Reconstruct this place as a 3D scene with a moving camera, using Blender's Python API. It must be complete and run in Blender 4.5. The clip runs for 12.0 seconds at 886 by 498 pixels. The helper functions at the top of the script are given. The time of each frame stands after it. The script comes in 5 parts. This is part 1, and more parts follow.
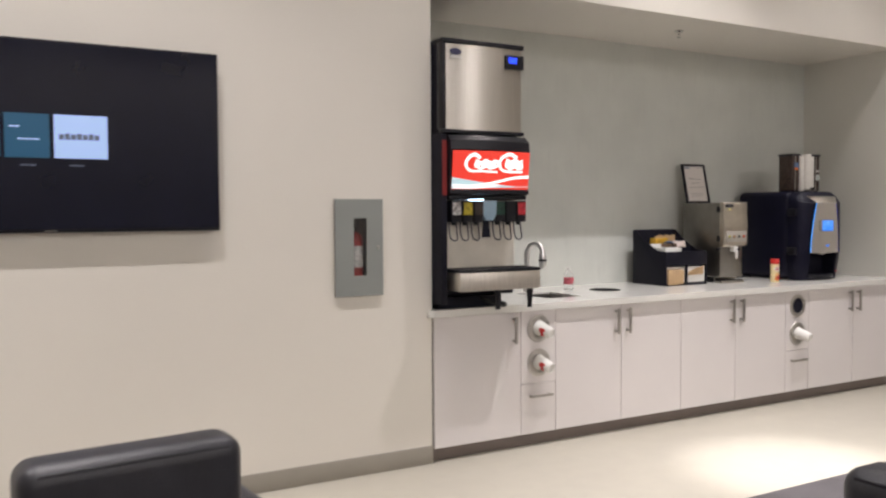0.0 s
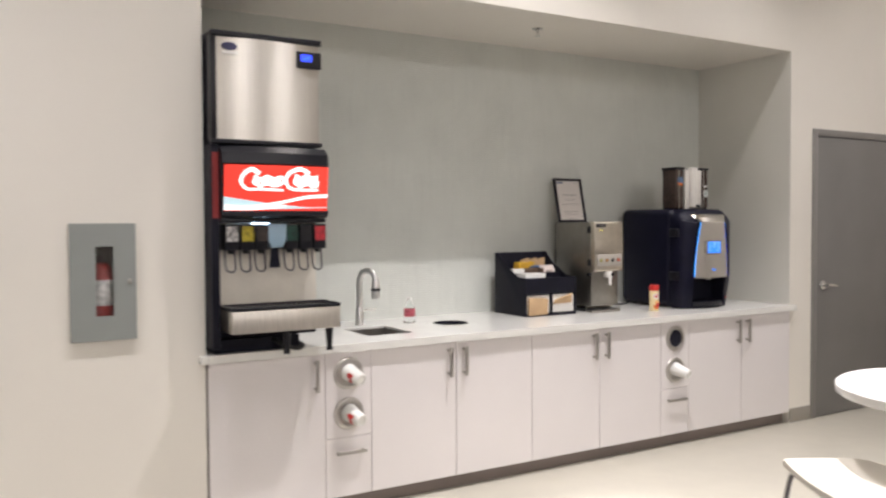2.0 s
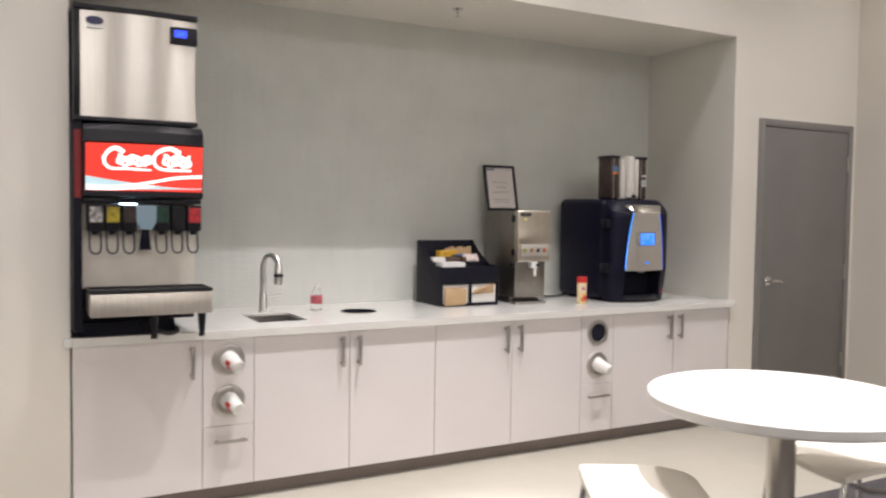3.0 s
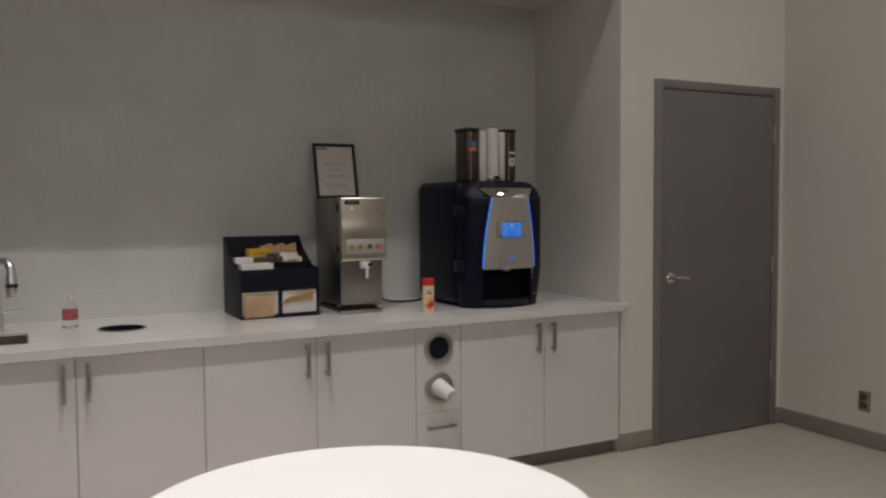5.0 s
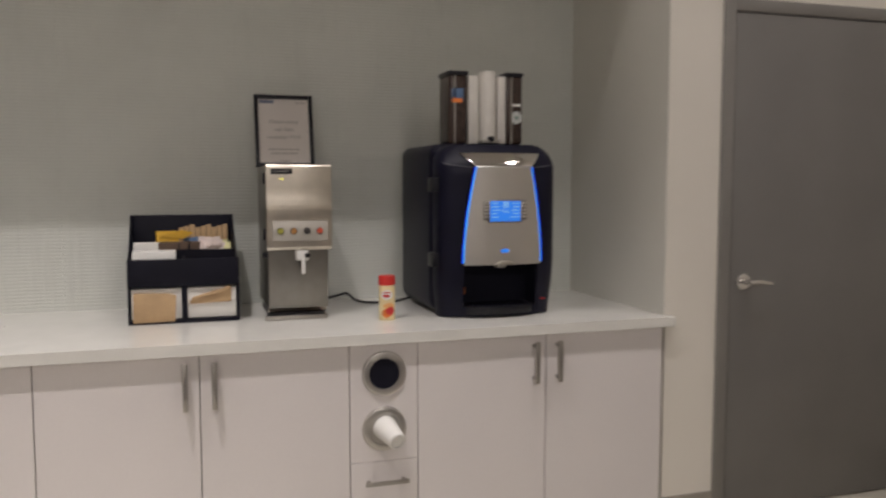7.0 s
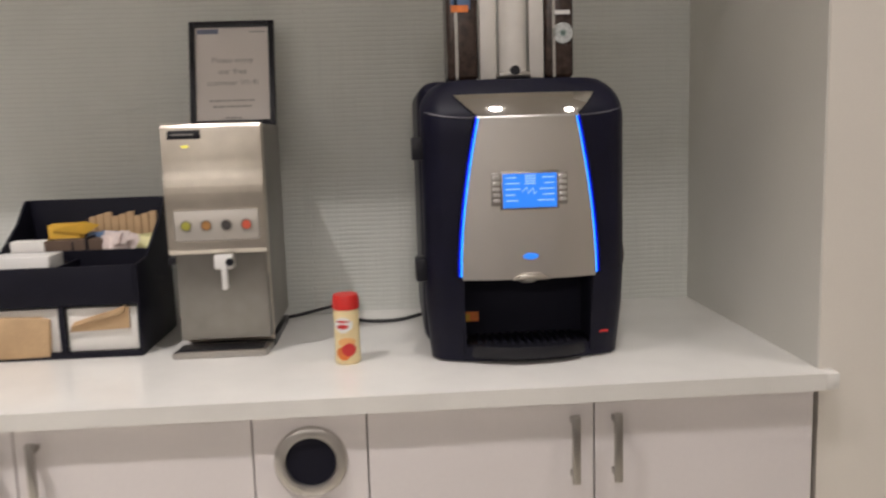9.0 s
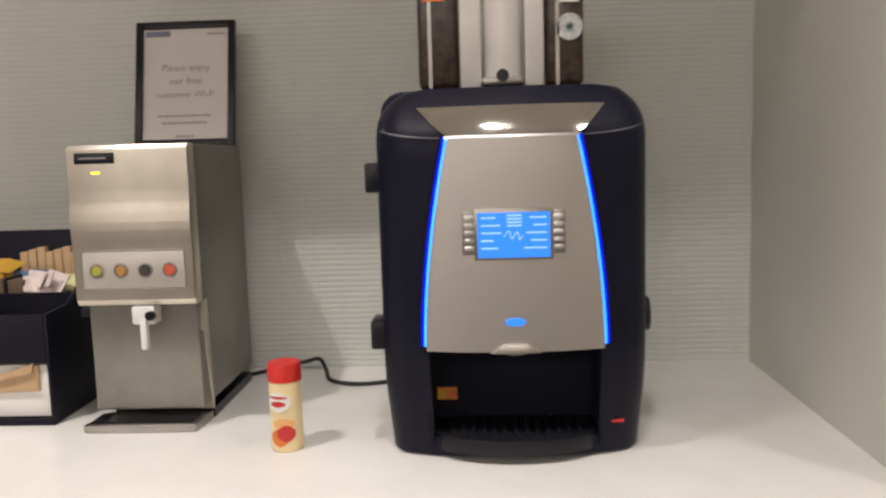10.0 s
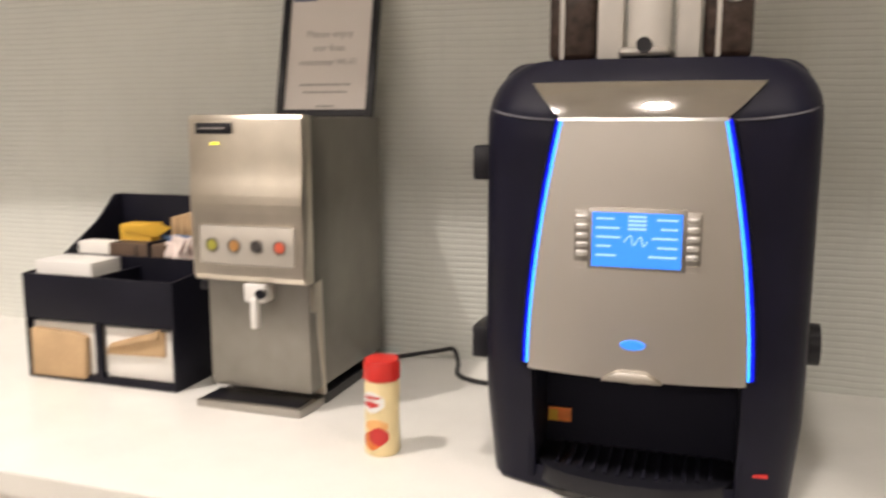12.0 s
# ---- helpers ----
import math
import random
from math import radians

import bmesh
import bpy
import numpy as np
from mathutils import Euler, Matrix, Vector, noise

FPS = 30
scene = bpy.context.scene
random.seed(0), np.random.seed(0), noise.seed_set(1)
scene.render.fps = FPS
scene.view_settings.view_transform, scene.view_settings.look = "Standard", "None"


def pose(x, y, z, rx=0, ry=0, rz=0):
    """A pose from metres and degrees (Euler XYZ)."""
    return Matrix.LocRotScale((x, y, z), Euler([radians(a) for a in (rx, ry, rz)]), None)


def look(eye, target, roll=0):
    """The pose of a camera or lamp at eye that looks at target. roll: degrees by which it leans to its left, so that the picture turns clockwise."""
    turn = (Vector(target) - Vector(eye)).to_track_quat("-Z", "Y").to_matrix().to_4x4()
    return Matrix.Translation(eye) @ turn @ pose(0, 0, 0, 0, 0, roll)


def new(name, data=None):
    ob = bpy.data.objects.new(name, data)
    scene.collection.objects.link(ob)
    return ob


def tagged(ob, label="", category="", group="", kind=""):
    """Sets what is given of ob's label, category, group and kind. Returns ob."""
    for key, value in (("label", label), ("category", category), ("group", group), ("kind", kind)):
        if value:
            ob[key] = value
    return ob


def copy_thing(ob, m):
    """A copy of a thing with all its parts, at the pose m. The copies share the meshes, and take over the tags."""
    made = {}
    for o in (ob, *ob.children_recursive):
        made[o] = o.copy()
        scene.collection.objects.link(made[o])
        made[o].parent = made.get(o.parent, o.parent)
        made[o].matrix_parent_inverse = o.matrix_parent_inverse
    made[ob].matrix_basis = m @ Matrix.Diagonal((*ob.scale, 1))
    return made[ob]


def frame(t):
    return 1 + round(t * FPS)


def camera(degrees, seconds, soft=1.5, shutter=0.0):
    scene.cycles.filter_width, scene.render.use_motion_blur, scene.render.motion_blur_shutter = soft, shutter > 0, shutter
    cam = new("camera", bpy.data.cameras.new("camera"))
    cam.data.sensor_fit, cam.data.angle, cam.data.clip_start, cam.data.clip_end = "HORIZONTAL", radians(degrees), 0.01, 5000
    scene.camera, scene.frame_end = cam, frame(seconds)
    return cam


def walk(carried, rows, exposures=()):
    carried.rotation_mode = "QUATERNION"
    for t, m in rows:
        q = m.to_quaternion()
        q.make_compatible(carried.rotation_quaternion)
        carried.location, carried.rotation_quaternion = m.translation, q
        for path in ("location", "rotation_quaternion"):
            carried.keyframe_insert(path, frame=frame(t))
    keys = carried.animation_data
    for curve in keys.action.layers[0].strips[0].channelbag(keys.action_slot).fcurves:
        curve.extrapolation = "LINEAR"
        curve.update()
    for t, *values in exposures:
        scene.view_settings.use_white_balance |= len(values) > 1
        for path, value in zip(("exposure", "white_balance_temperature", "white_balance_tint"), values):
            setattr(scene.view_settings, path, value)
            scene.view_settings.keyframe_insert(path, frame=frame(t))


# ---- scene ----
cam = camera(56.3, 12.0, soft=2.3, shutter=0.5)
PATH = [
    (0, (0.817, 0.397, 1.404), (1.787, 2.144, 1.317), -0.3),
    (0.5, (1.019, 0.561, 1.437), (2.013, 2.294, 1.344), -2.1),
    (1, (1.339, 0.563, 1.414), (2.303, 2.314, 1.333), -0.9),
    (1.5, (1.668, 0.563, 1.463), (2.659, 2.297, 1.351), 0.3),
    (2, (1.977, 0.583, 1.479), (3.001, 2.3, 1.413), -0.3),
    (2.5, (2.315, 0.494, 1.443), (3.348, 2.204, 1.342), -0.3),
    (3, (2.666, 0.36, 1.468), (3.63, 2.109, 1.374), 0.8),
    (3.2, (2.767, 0.353, 1.454), (3.742, 2.098, 1.382), 0.7),
    (4.8, (3.99, 0.697, 1.446), (4.904, 2.473, 1.333), 0.2),
    (5, (4.127, 0.746, 1.443), (5.055, 2.514, 1.331), -0.4),
    (5.5, (4.449, 0.858, 1.412), (5.279, 2.673, 1.282), -0.8),
    (6, (4.769, 1.049, 1.395), (5.519, 2.897, 1.242), 0.3),
    (6.5, (5.085, 1.311, 1.424), (5.891, 3.135, 1.279), -0.4),
    (7, (5.334, 1.536, 1.41), (5.939, 3.435, 1.246), 0.0),
    (7.2, (5.424, 1.628, 1.402), (5.946, 3.55, 1.208), 0.5),
    (8.8, (6.182, 2.533, 1.42), (6.297, 4.509, 1.137), -1.7),
    (9, (6.235, 2.638, 1.434), (6.353, 4.615, 1.154), -1.8),
    (9.5, (6.344, 2.902, 1.44), (6.49, 4.88, 1.182), -2.2),
    (10, (6.501, 3.117, 1.446), (6.41, 5.101, 1.205), -1.7),
    (10.5, (6.578, 3.288, 1.44), (6.34, 5.256, 1.176), -1.9),
    (11, (6.578, 3.412, 1.454), (6.428, 5.394, 1.229), -1.3),
    (11.5, (6.594, 3.429, 1.472), (6.263, 5.384, 1.21), -1.5),
    (12, (6.665, 3.356, 1.466), (6.048, 5.232, 1.155), 0.0),
]
EXPOSURES = [(0.0, -0.70, 6500, 10), (2.2, -0.44, 6400, 9), (3.2, -0.64, 6450, 10), (4.8, -1.80, 6550, 10), (5.5, -1.50, 6650, 10), (6.5, -1.3, 6700, 10), (7.2, -1.14, 6700, 10), (8.8, -0.9, 6650, 10), (9.6, -0.5, 6800, 10), (10.4, -0.5, 6900, 10), (11.0, -0.15, 7350, 11), (12.0, -0.2, 7250, 11)]
walk(cam, [(t, look(eye, target, roll)) for t, eye, target, roll in PATH], EXPOSURES)

# ---- world and lamps ----
WALL, BACK, RIGHT, LEFT, REAR, CEIL = 4.445, 5.30, 8.53, -2.4, -5.6, 4.60
AX0, AX1, HEAD, TOP = 2.99, 7.21, 2.69, 0.863
world = bpy.data.worlds.new("world")
scene.world = world
world.use_nodes = True
world.node_tree.nodes["Background"].inputs[0].default_value = (0.02, 0.02, 0.02, 1)
world.node_tree.nodes["Background"].inputs[1].default_value = 0.3
LAMP_ROWS = [
    (3.354, 90, 1.0, 0.018, 760, ((-0.75, 0.75), (1.05, 0.68), (2.85, 0.34), (4.70, 1.0))),
    (3.354, 98, 1.0, 0.13, 700, ((6.45, 0.56), (8.12, 0.37))),
    (1.75, 76, 1.0, 0.05, 1220, ((1.05, 0.3), (4.62, 1.0))),
    # unseen rear row, added as soft fill for the room's general light
    (-3.8, 174, 0.25, 0.7, 396, ((-0.6, 1.0), (1.9, 1.0), (4.4, 1.0), (6.9, 1.0))),
]
BEAM = (20, 1.0, 0.03, 1600)


def spot(x, y, z, cone, blend, size, power):
    d = bpy.data.lights.new("downlight_lamp", "SPOT")
    d.energy, d.spot_size, d.spot_blend, d.shadow_soft_size = power, radians(cone), blend, size
    d.color = (1.0, 0.945, 0.95)
    ob = new("downlight_lamp", d)
    ob.matrix_world = pose(x, y, z)
    return ob


for ly, cone, blend, size, watts, xs in LAMP_ROWS:
    for lx, dim in xs:
        spot(lx, ly, CEIL - 0.03, cone, blend, size, watts * dim)
        if ly > 3 and dim == 1.0:
            spot(lx, ly, CEIL - 0.035, *BEAM[:3], BEAM[3] * dim)


# ---- materials ----
def material(name, color, rough=0.5, metal=0.0, vary=0.08, scale=6.0, bump=0.0, bump_scale=200.0, stretch=(1, 1, 1), fine=0.0, coat=0.0, rough_vary=0.0, aniso=0.0, spec=0.5):
    """A surface with broad and fine variation of colour and a fine relief."""
    m = bpy.data.materials.new(name)
    m.use_nodes = True
    n, l = m.node_tree.nodes, m.node_tree.links
    b = n["Principled BSDF"]
    b.inputs["Roughness"].default_value, b.inputs["Metallic"].default_value = rough, metal
    b.inputs["Coat Weight"].default_value, b.inputs["Specular IOR Level"].default_value = coat, spec
    if aniso:
        tn = n.new("ShaderNodeTangent")
        tn.direction_type, tn.axis = "RADIAL", "Z"
        l.new(tn.outputs[0], b.inputs["Tangent"])
        b.inputs["Anisotropic"].default_value, b.inputs["Anisotropic Rotation"].default_value = aniso, 0.25
    geo = n.new("ShaderNodeTexCoord")
    mp = n.new("ShaderNodeMapping")
    mp.inputs["Scale"].default_value = stretch
    l.new(geo.outputs["Object"], mp.inputs["Vector"])
    big = n.new("ShaderNodeTexNoise")
    big.inputs["Scale"].default_value, big.inputs["Detail"].default_value = scale, 4.0
    l.new(mp.outputs[0], big.inputs["Vector"])
    small = n.new("ShaderNodeTexNoise")
    small.inputs["Scale"].default_value, small.inputs["Detail"].default_value = bump_scale, 3.0
    l.new(mp.outputs[0], small.inputs["Vector"])
    ramp = n.new("ShaderNodeMapRange")
    ramp.inputs["From Min"].default_value, ramp.inputs["From Max"].default_value = 0.3, 0.7
    ramp.inputs["To Min"].default_value, ramp.inputs["To Max"].default_value = 1 - vary, 1 + vary
    l.new(big.outputs["Fac"], ramp.inputs["Value"])
    ramp2 = n.new("ShaderNodeMapRange")
    ramp2.inputs["From Min"].default_value, ramp2.inputs["From Max"].default_value = 0.3, 0.7
    ramp2.inputs["To Min"].default_value, ramp2.inputs["To Max"].default_value = 1 - fine, 1 + fine
    l.new(small.outputs["Fac"], ramp2.inputs["Value"])
    mul = n.new("ShaderNodeMath")
    mul.operation = "MULTIPLY"
    l.new(ramp.outputs[0], mul.inputs[0])
    l.new(ramp2.outputs[0], mul.inputs[1])
    vm = n.new("ShaderNodeVectorMath")
    vm.operation = "SCALE"
    vm.inputs[0].default_value = color
    l.new(mul.outputs[0], vm.inputs["Scale"])
    l.new(vm.outputs[0], b.inputs["Base Color"])
    if rough_vary:
        rr = n.new("ShaderNodeMapRange")
        rr.inputs["From Min"].default_value, rr.inputs["From Max"].default_value = 0.3, 0.7
        rr.inputs["To Min"].default_value, rr.inputs["To Max"].default_value = rough - rough_vary, rough + rough_vary
        l.new(big.outputs["Fac"], rr.inputs["Value"])
        l.new(rr.outputs[0], b.inputs["Roughness"])
    if bump:
        bn = n.new("ShaderNodeBump")
        bn.inputs["Strength"].default_value, bn.inputs["Distance"].default_value = bump, 0.002
        l.new(small.outputs["Fac"], bn.inputs["Height"])
        l.new(bn.outputs[0], b.inputs["Normal"])
    return m


def glow(name, color, strength):
    m = bpy.data.materials.new(name)
    m.use_nodes = True
    b = m.node_tree.nodes["Principled BSDF"]
    b.inputs["Base Color"].default_value = (*[c * 0.5 for c in color], 1)
    b.inputs["Emission Color"].default_value, b.inputs["Emission Strength"].default_value = (*color, 1), strength
    b.inputs["Roughness"].default_value = 0.3
    return m


def clear(name, color, rough=0.02, ior=1.45):
    m = bpy.data.materials.new(name)
    m.use_nodes = True
    b = m.node_tree.nodes["Principled BSDF"]
    b.inputs["Base Color"].default_value = (*color, 1)
    b.inputs["Transmission Weight"].default_value, b.inputs["Roughness"].default_value, b.inputs["IOR"].default_value = 1.0, rough, ior
    return m


def wallcovering():
    """Grey-green vinyl with short woven horizontal ribs about 2 cm apart and fine upright strands."""
    m = material("wallcovering", (0.665, 0.68, 0.635), 0.62, vary=0.05, scale=3.0)
    n, l = m.node_tree.nodes, m.node_tree.links
    b = n["Principled BSDF"]
    tc = n.new("ShaderNodeTexCoord")
    warp = n.new("ShaderNodeTexNoise")
    warp.inputs["Scale"].default_value = 9.0
    l.new(tc.outputs["Object"], warp.inputs["Vector"])
    add = n.new("ShaderNodeVectorMath")
    add.operation = "MULTIPLY_ADD"
    add.inputs[1].default_value = (0.05, 0.0, 0.007)
    l.new(warp.outputs["Color"], add.inputs[0])
    l.new(tc.outputs["Object"], add.inputs[2])
    sep, com = n.new("ShaderNodeSeparateXYZ"), n.new("ShaderNodeCombineXYZ")
    l.new(add.outputs[0], sep.inputs[0])
    l.new(sep.outputs["X"], com.inputs["X"])
    l.new(sep.outputs["Z"], com.inputs["Y"])
    weave = n.new("ShaderNodeTexBrick")
    weave.offset, weave.squash = 0.37, 1.0
    for key, value in (("Scale", 1.0), ("Mortar Size", 0.0040), ("Mortar Smooth", 0.9), ("Brick Width", 3.0), ("Row Height", 0.0145)):
        weave.inputs[key].default_value = value
    l.new(com.outputs[0], weave.inputs["Vector"])
    ribs = n.new("ShaderNodeMath")
    ribs.operation = "SUBTRACT"
    ribs.inputs[0].default_value = 1.0
    l.new(weave.outputs["Fac"], ribs.inputs[1])
    strand = n.new("ShaderNodeMapping")
    strand.inputs["Scale"].default_value = (60.0, 1.0, 4.0)
    l.new(tc.outputs["Object"], strand.inputs["Vector"])
    up = n.new("ShaderNodeTexNoise")
    up.inputs["Scale"].default_value, up.inputs["Detail"].default_value = 2.2, 3.0
    l.new(strand.outputs[0], up.inputs["Vector"])
    dash = n.new("ShaderNodeMapping")
    dash.inputs["Scale"].default_value = (14.0, 1.0, 48.0)
    l.new(tc.outputs["Object"], dash.inputs["Vector"])
    dn = n.new("ShaderNodeTexNoise")
    dn.inputs["Scale"].default_value, dn.inputs["Detail"].default_value = 1.0, 1.0
    l.new(dash.outputs[0], dn.inputs["Vector"])
    # the ribs come and go in upright columns and short dashes
    column = n.new("ShaderNodeMapping")
    column.inputs["Scale"].default_value = (26.0, 1.0, 3.0)
    l.new(tc.outputs["Object"], column.inputs["Vector"])
    cn = n.new("ShaderNodeTexNoise")
    cn.inputs["Scale"].default_value, cn.inputs["Detail"].default_value = 1.0, 1.5
    l.new(column.outputs[0], cn.inputs["Vector"])
    weight = n.new("ShaderNodeMath")
    weight.operation = "MULTIPLY_ADD"
    weight.inputs[1].default_value = 2.6
    weight.inputs[2].default_value = -0.9
    l.new(cn.outputs["Fac"], weight.inputs[0])
    both = n.new("ShaderNodeMath")
    both.operation = "MULTIPLY_ADD"
    both.inputs[1].default_value = 1.0
    l.new(dn.outputs["Fac"], both.inputs[0])
    l.new(weight.outputs[0], both.inputs[2])
    m1 = n.new("ShaderNodeMath")
    m1.operation = "MULTIPLY"
    l.new(ribs.outputs[0], m1.inputs[0])
    l.new(both.outputs[0], m1.inputs[1])
    m2 = n.new("ShaderNodeMath")
    m2.operation = "MULTIPLY_ADD"
    m2.inputs[1].default_value = 0.6
    l.new(up.outputs["Fac"], m2.inputs[0])
    l.new(m1.outputs[0], m2.inputs[2])
    bn = n.new("ShaderNodeBump")
    bn.inputs["Strength"].default_value, bn.inputs["Distance"].default_value = 0.40, 0.0026
    l.new(m2.outputs[0], bn.inputs["Height"])
    l.new(bn.outputs[0], b.inputs["Normal"])
    tint = n.new("ShaderNodeMapRange")
    tint.inputs["From Min"].default_value, tint.inputs["From Max"].default_value = 0.1, 0.9
    tint.inputs["To Min"].default_value, tint.inputs["To Max"].default_value = 0.95, 1.04
    l.new(m2.outputs[0], tint.inputs["Value"])
    old = b.inputs["Base Color"].links[0].from_socket
    sc = n.new("ShaderNodeVectorMath")
    sc.operation = "SCALE"
    l.new(old, sc.inputs[0])
    l.new(tint.outputs[0], sc.inputs["Scale"])
    l.new(sc.outputs[0], b.inputs["Base Color"])
    return m


M_WALL = material("warm_white_paint", (0.78, 0.74, 0.67), 0.6, vary=0.02, scale=1.2, bump=0.12, bump_scale=260, fine=0.01)
M_SIDE = material("grey_paint", (0.71, 0.695, 0.64), 0.6, vary=0.03, scale=1.5, bump=0.15, bump_scale=220, fine=0.015)
M_PAPER = wallcovering()
M_CEIL = material("ceiling_paint", (0.78, 0.76, 0.72), 0.8, vary=0.02)
M_FLOOR = material("polished_concrete", (0.49, 0.46, 0.39), 0.36, vary=0.05, scale=0.9, bump=0.01, bump_scale=8, fine=0.025, rough_vary=0.04)
M_CARPET = material("carpet_pile", (0.075, 0.068, 0.072), 0.95, vary=0.18, scale=3.0, bump=0.9, bump_scale=420, fine=0.25)
M_RUBBER = material("grey_rubber_base", (0.30, 0.275, 0.235), 0.5, vary=0.04, bump=0.05)
M_TOE = material("toe_kick_rubber", (0.21, 0.172, 0.153), 0.5, vary=0.06)
M_DOOR = material("grey_door_paint", (0.185, 0.176, 0.168), 0.42, vary=0.06, scale=2.5, bump=0.1, bump_scale=150, fine=0.02)
M_FRAME = material("grey_frame_paint", (0.225, 0.213, 0.20), 0.4, vary=0.04, bump=0.05)
M_TAP = material("satin_chrome", (0.86, 0.85, 0.83), 0.3, 1.0, vary=0.03)
M_CHROME = material("chrome", (0.75, 0.74, 0.72), 0.12, 1.0, vary=0.02)
M_STEEL = material("brushed_steel", (0.58, 0.55, 0.50), 0.29, 1.0, vary=0.04, scale=5.0, bump=0.03, bump_scale=30, stretch=(30, 30, 0.6), fine=0.03, aniso=0.8)
M_STEELH = material("brushed_steel_level", (0.62, 0.585, 0.525), 0.32, 1.0, vary=0.04, scale=4.0, bump=0.03, bump_scale=30, stretch=(0.6, 0.6, 30), fine=0.03, aniso=0.6)
M_DISH = material("dull_steel", (0.42, 0.40, 0.38), 0.33, 1.0, vary=0.08, scale=14.0)
M_RING = material("pressed_steel", (0.54, 0.52, 0.49), 0.36, 1.0, vary=0.10, scale=14.0)
M_SEAT = material("cream_seat_plastic", (0.70, 0.65, 0.56), 0.38, vary=0.03)
M_HOT = material("worn_steel", (0.62, 0.57, 0.49), 0.36, 1.0, vary=0.10, scale=7.0, bump=0.04, bump_scale=25, fine=0.03)
M_SATIN = material("satin_steel", (0.66, 0.63, 0.59), 0.40, 1.0, vary=0.03, scale=5.0, bump=0.02, bump_scale=60)
M_HANDLE = material("satin_nickel", (0.42, 0.40, 0.37), 0.35, 1.0, vary=0.04)
M_LAMINATE = material("white_laminate", (0.74, 0.70, 0.69), 0.34, vary=0.02, scale=2.0, fine=0.01, bump=0.03, bump_scale=90)
M_CARCASS = material("cabinet_carcass", (0.25, 0.23, 0.21), 0.6)
M_QUARTZ = material("white_quartz", (0.76, 0.75, 0.71), 0.16, vary=0.03, scale=9.0, fine=0.03, bump_scale=320)
M_BLACK = material("black_plastic", (0.009, 0.009, 0.013), 0.34, vary=0.15, bump=0.12, bump_scale=500, spec=0.35)
M_BLACKM = material("matte_black_plastic", (0.008, 0.008, 0.015), 0.5, spec=0.18, vary=0.2, bump=0.2, bump_scale=300)
M_NAVY = material("blue_black_plastic", (0.006, 0.006, 0.017), 0.4, vary=0.15, scale=12, bump=0.15, bump_scale=600, spec=0.2)
M_DARK = material("dark_void", (0.010, 0.010, 0.018), 0.7, spec=0.15)
M_LEATHER = material("black_leather", (0.026, 0.026, 0.032), 0.42, vary=0.25, scale=9, bump=0.5, bump_scale=180)
M_WHITEP = material("white_plastic", (0.78, 0.77, 0.74), 0.35, vary=0.02)
M_TABLE = material("white_table_laminate", (0.82, 0.81, 0.78), 0.3, vary=0.02)
M_FOAM = material("white_foam_cup", (0.80, 0.79, 0.76), 0.7, vary=0.03, bump=0.1, bump_scale=300)
M_RED = material("red_print", (0.55, 0.03, 0.03), 0.45, vary=0.06)
M_CAPRED = material("red_cap", (0.62, 0.03, 0.025), 0.35, vary=0.06)
M_CREAM = material("cream_label", (0.83, 0.68, 0.38), 0.45, vary=0.12, scale=16)
M_ORANGE = material("orange_print", (0.75, 0.20, 0.04), 0.45, vary=0.2, scale=30)
M_YELLOW = material("yellow_card", (0.68, 0.40, 0.04), 0.6, vary=0.1, scale=20)
M_BROWN = material("brown_card", (0.10, 0.062, 0.04), 0.65, vary=0.15, scale=18)
M_KRAFT = material("kraft_paper", (0.50, 0.34, 0.19), 0.8, vary=0.1, scale=14, bump=0.3, bump_scale=120, fine=0.04)
M_BLUEP = material("blue_packet", (0.10, 0.17, 0.30), 0.55, vary=0.15, scale=30)
M_PINKP = material("pale_packet", (0.72, 0.62, 0.58), 0.6, vary=0.12, scale=30)
M_LEMONP = material("lemon_packet", (0.70, 0.66, 0.34), 0.6, vary=0.12, scale=30)
M_PAPERW = material("white_paper", (0.80, 0.78, 0.74), 0.7, vary=0.02)
M_INK2 = material("pale_grey_ink", (0.42, 0.39, 0.37), 0.7)
M_INK = material("grey_ink", (0.30, 0.28, 0.27), 0.7)
M_WOODB = material("bean_tube_brown", (0.045, 0.028, 0.022), 0.25, vary=0.5, scale=60, bump=0.4, bump_scale=90)
M_BADGE = material("white_badge", (0.52, 0.54, 0.52), 0.5, vary=0.3, scale=90)
M_CABLE = material("black_cable", (0.012, 0.012, 0.013), 0.5)
M_GLASS = clear("clear_glass", (0.95, 0.97, 0.96))
M_PET = clear("clear_bottle", (0.93, 0.95, 0.95), 0.05, 1.2)
M_SCREEN = material("dark_glass_screen", (0.005, 0.006, 0.016), 0.06, vary=0.1, spec=0.3)
M_LED = glow("blue_led", (0.02, 0.32, 1.0), 2.8)
# emission that imitates strip light scattered on the plastic
M_LEDB = glow("blue_led_spill", (0.002, 0.01, 1.0), 1.3)
M_LCD = glow("light_blue_lcd", (0.03, 0.25, 1.0), 1.3)
M_LCDW = glow("white_lcd_text", (0.33, 0.62, 1.0), 1.15)
M_LCDB = glow("deep_blue_lcd", (0.02, 0.06, 1.0), 2.2)
M_SIGNR = glow("lit_red_sign", (0.85, 0.055, 0.036), 1.35)
M_SIGNW = glow("lit_white_sign", (1.0, 0.95, 0.92), 2.1)
M_SIGNB = glow("lit_pale_blue_sign", (0.55, 0.75, 0.80), 1.25)
M_COOL = glow("cool_white_led", (0.55, 0.75, 1.0), 16.0)
M_TILEW = glow("screen_tile_pale", (0.42, 0.58, 0.95), 1.0)
M_TILET = glow("screen_tile_teal", (0.006, 0.075, 0.15), 1.0)
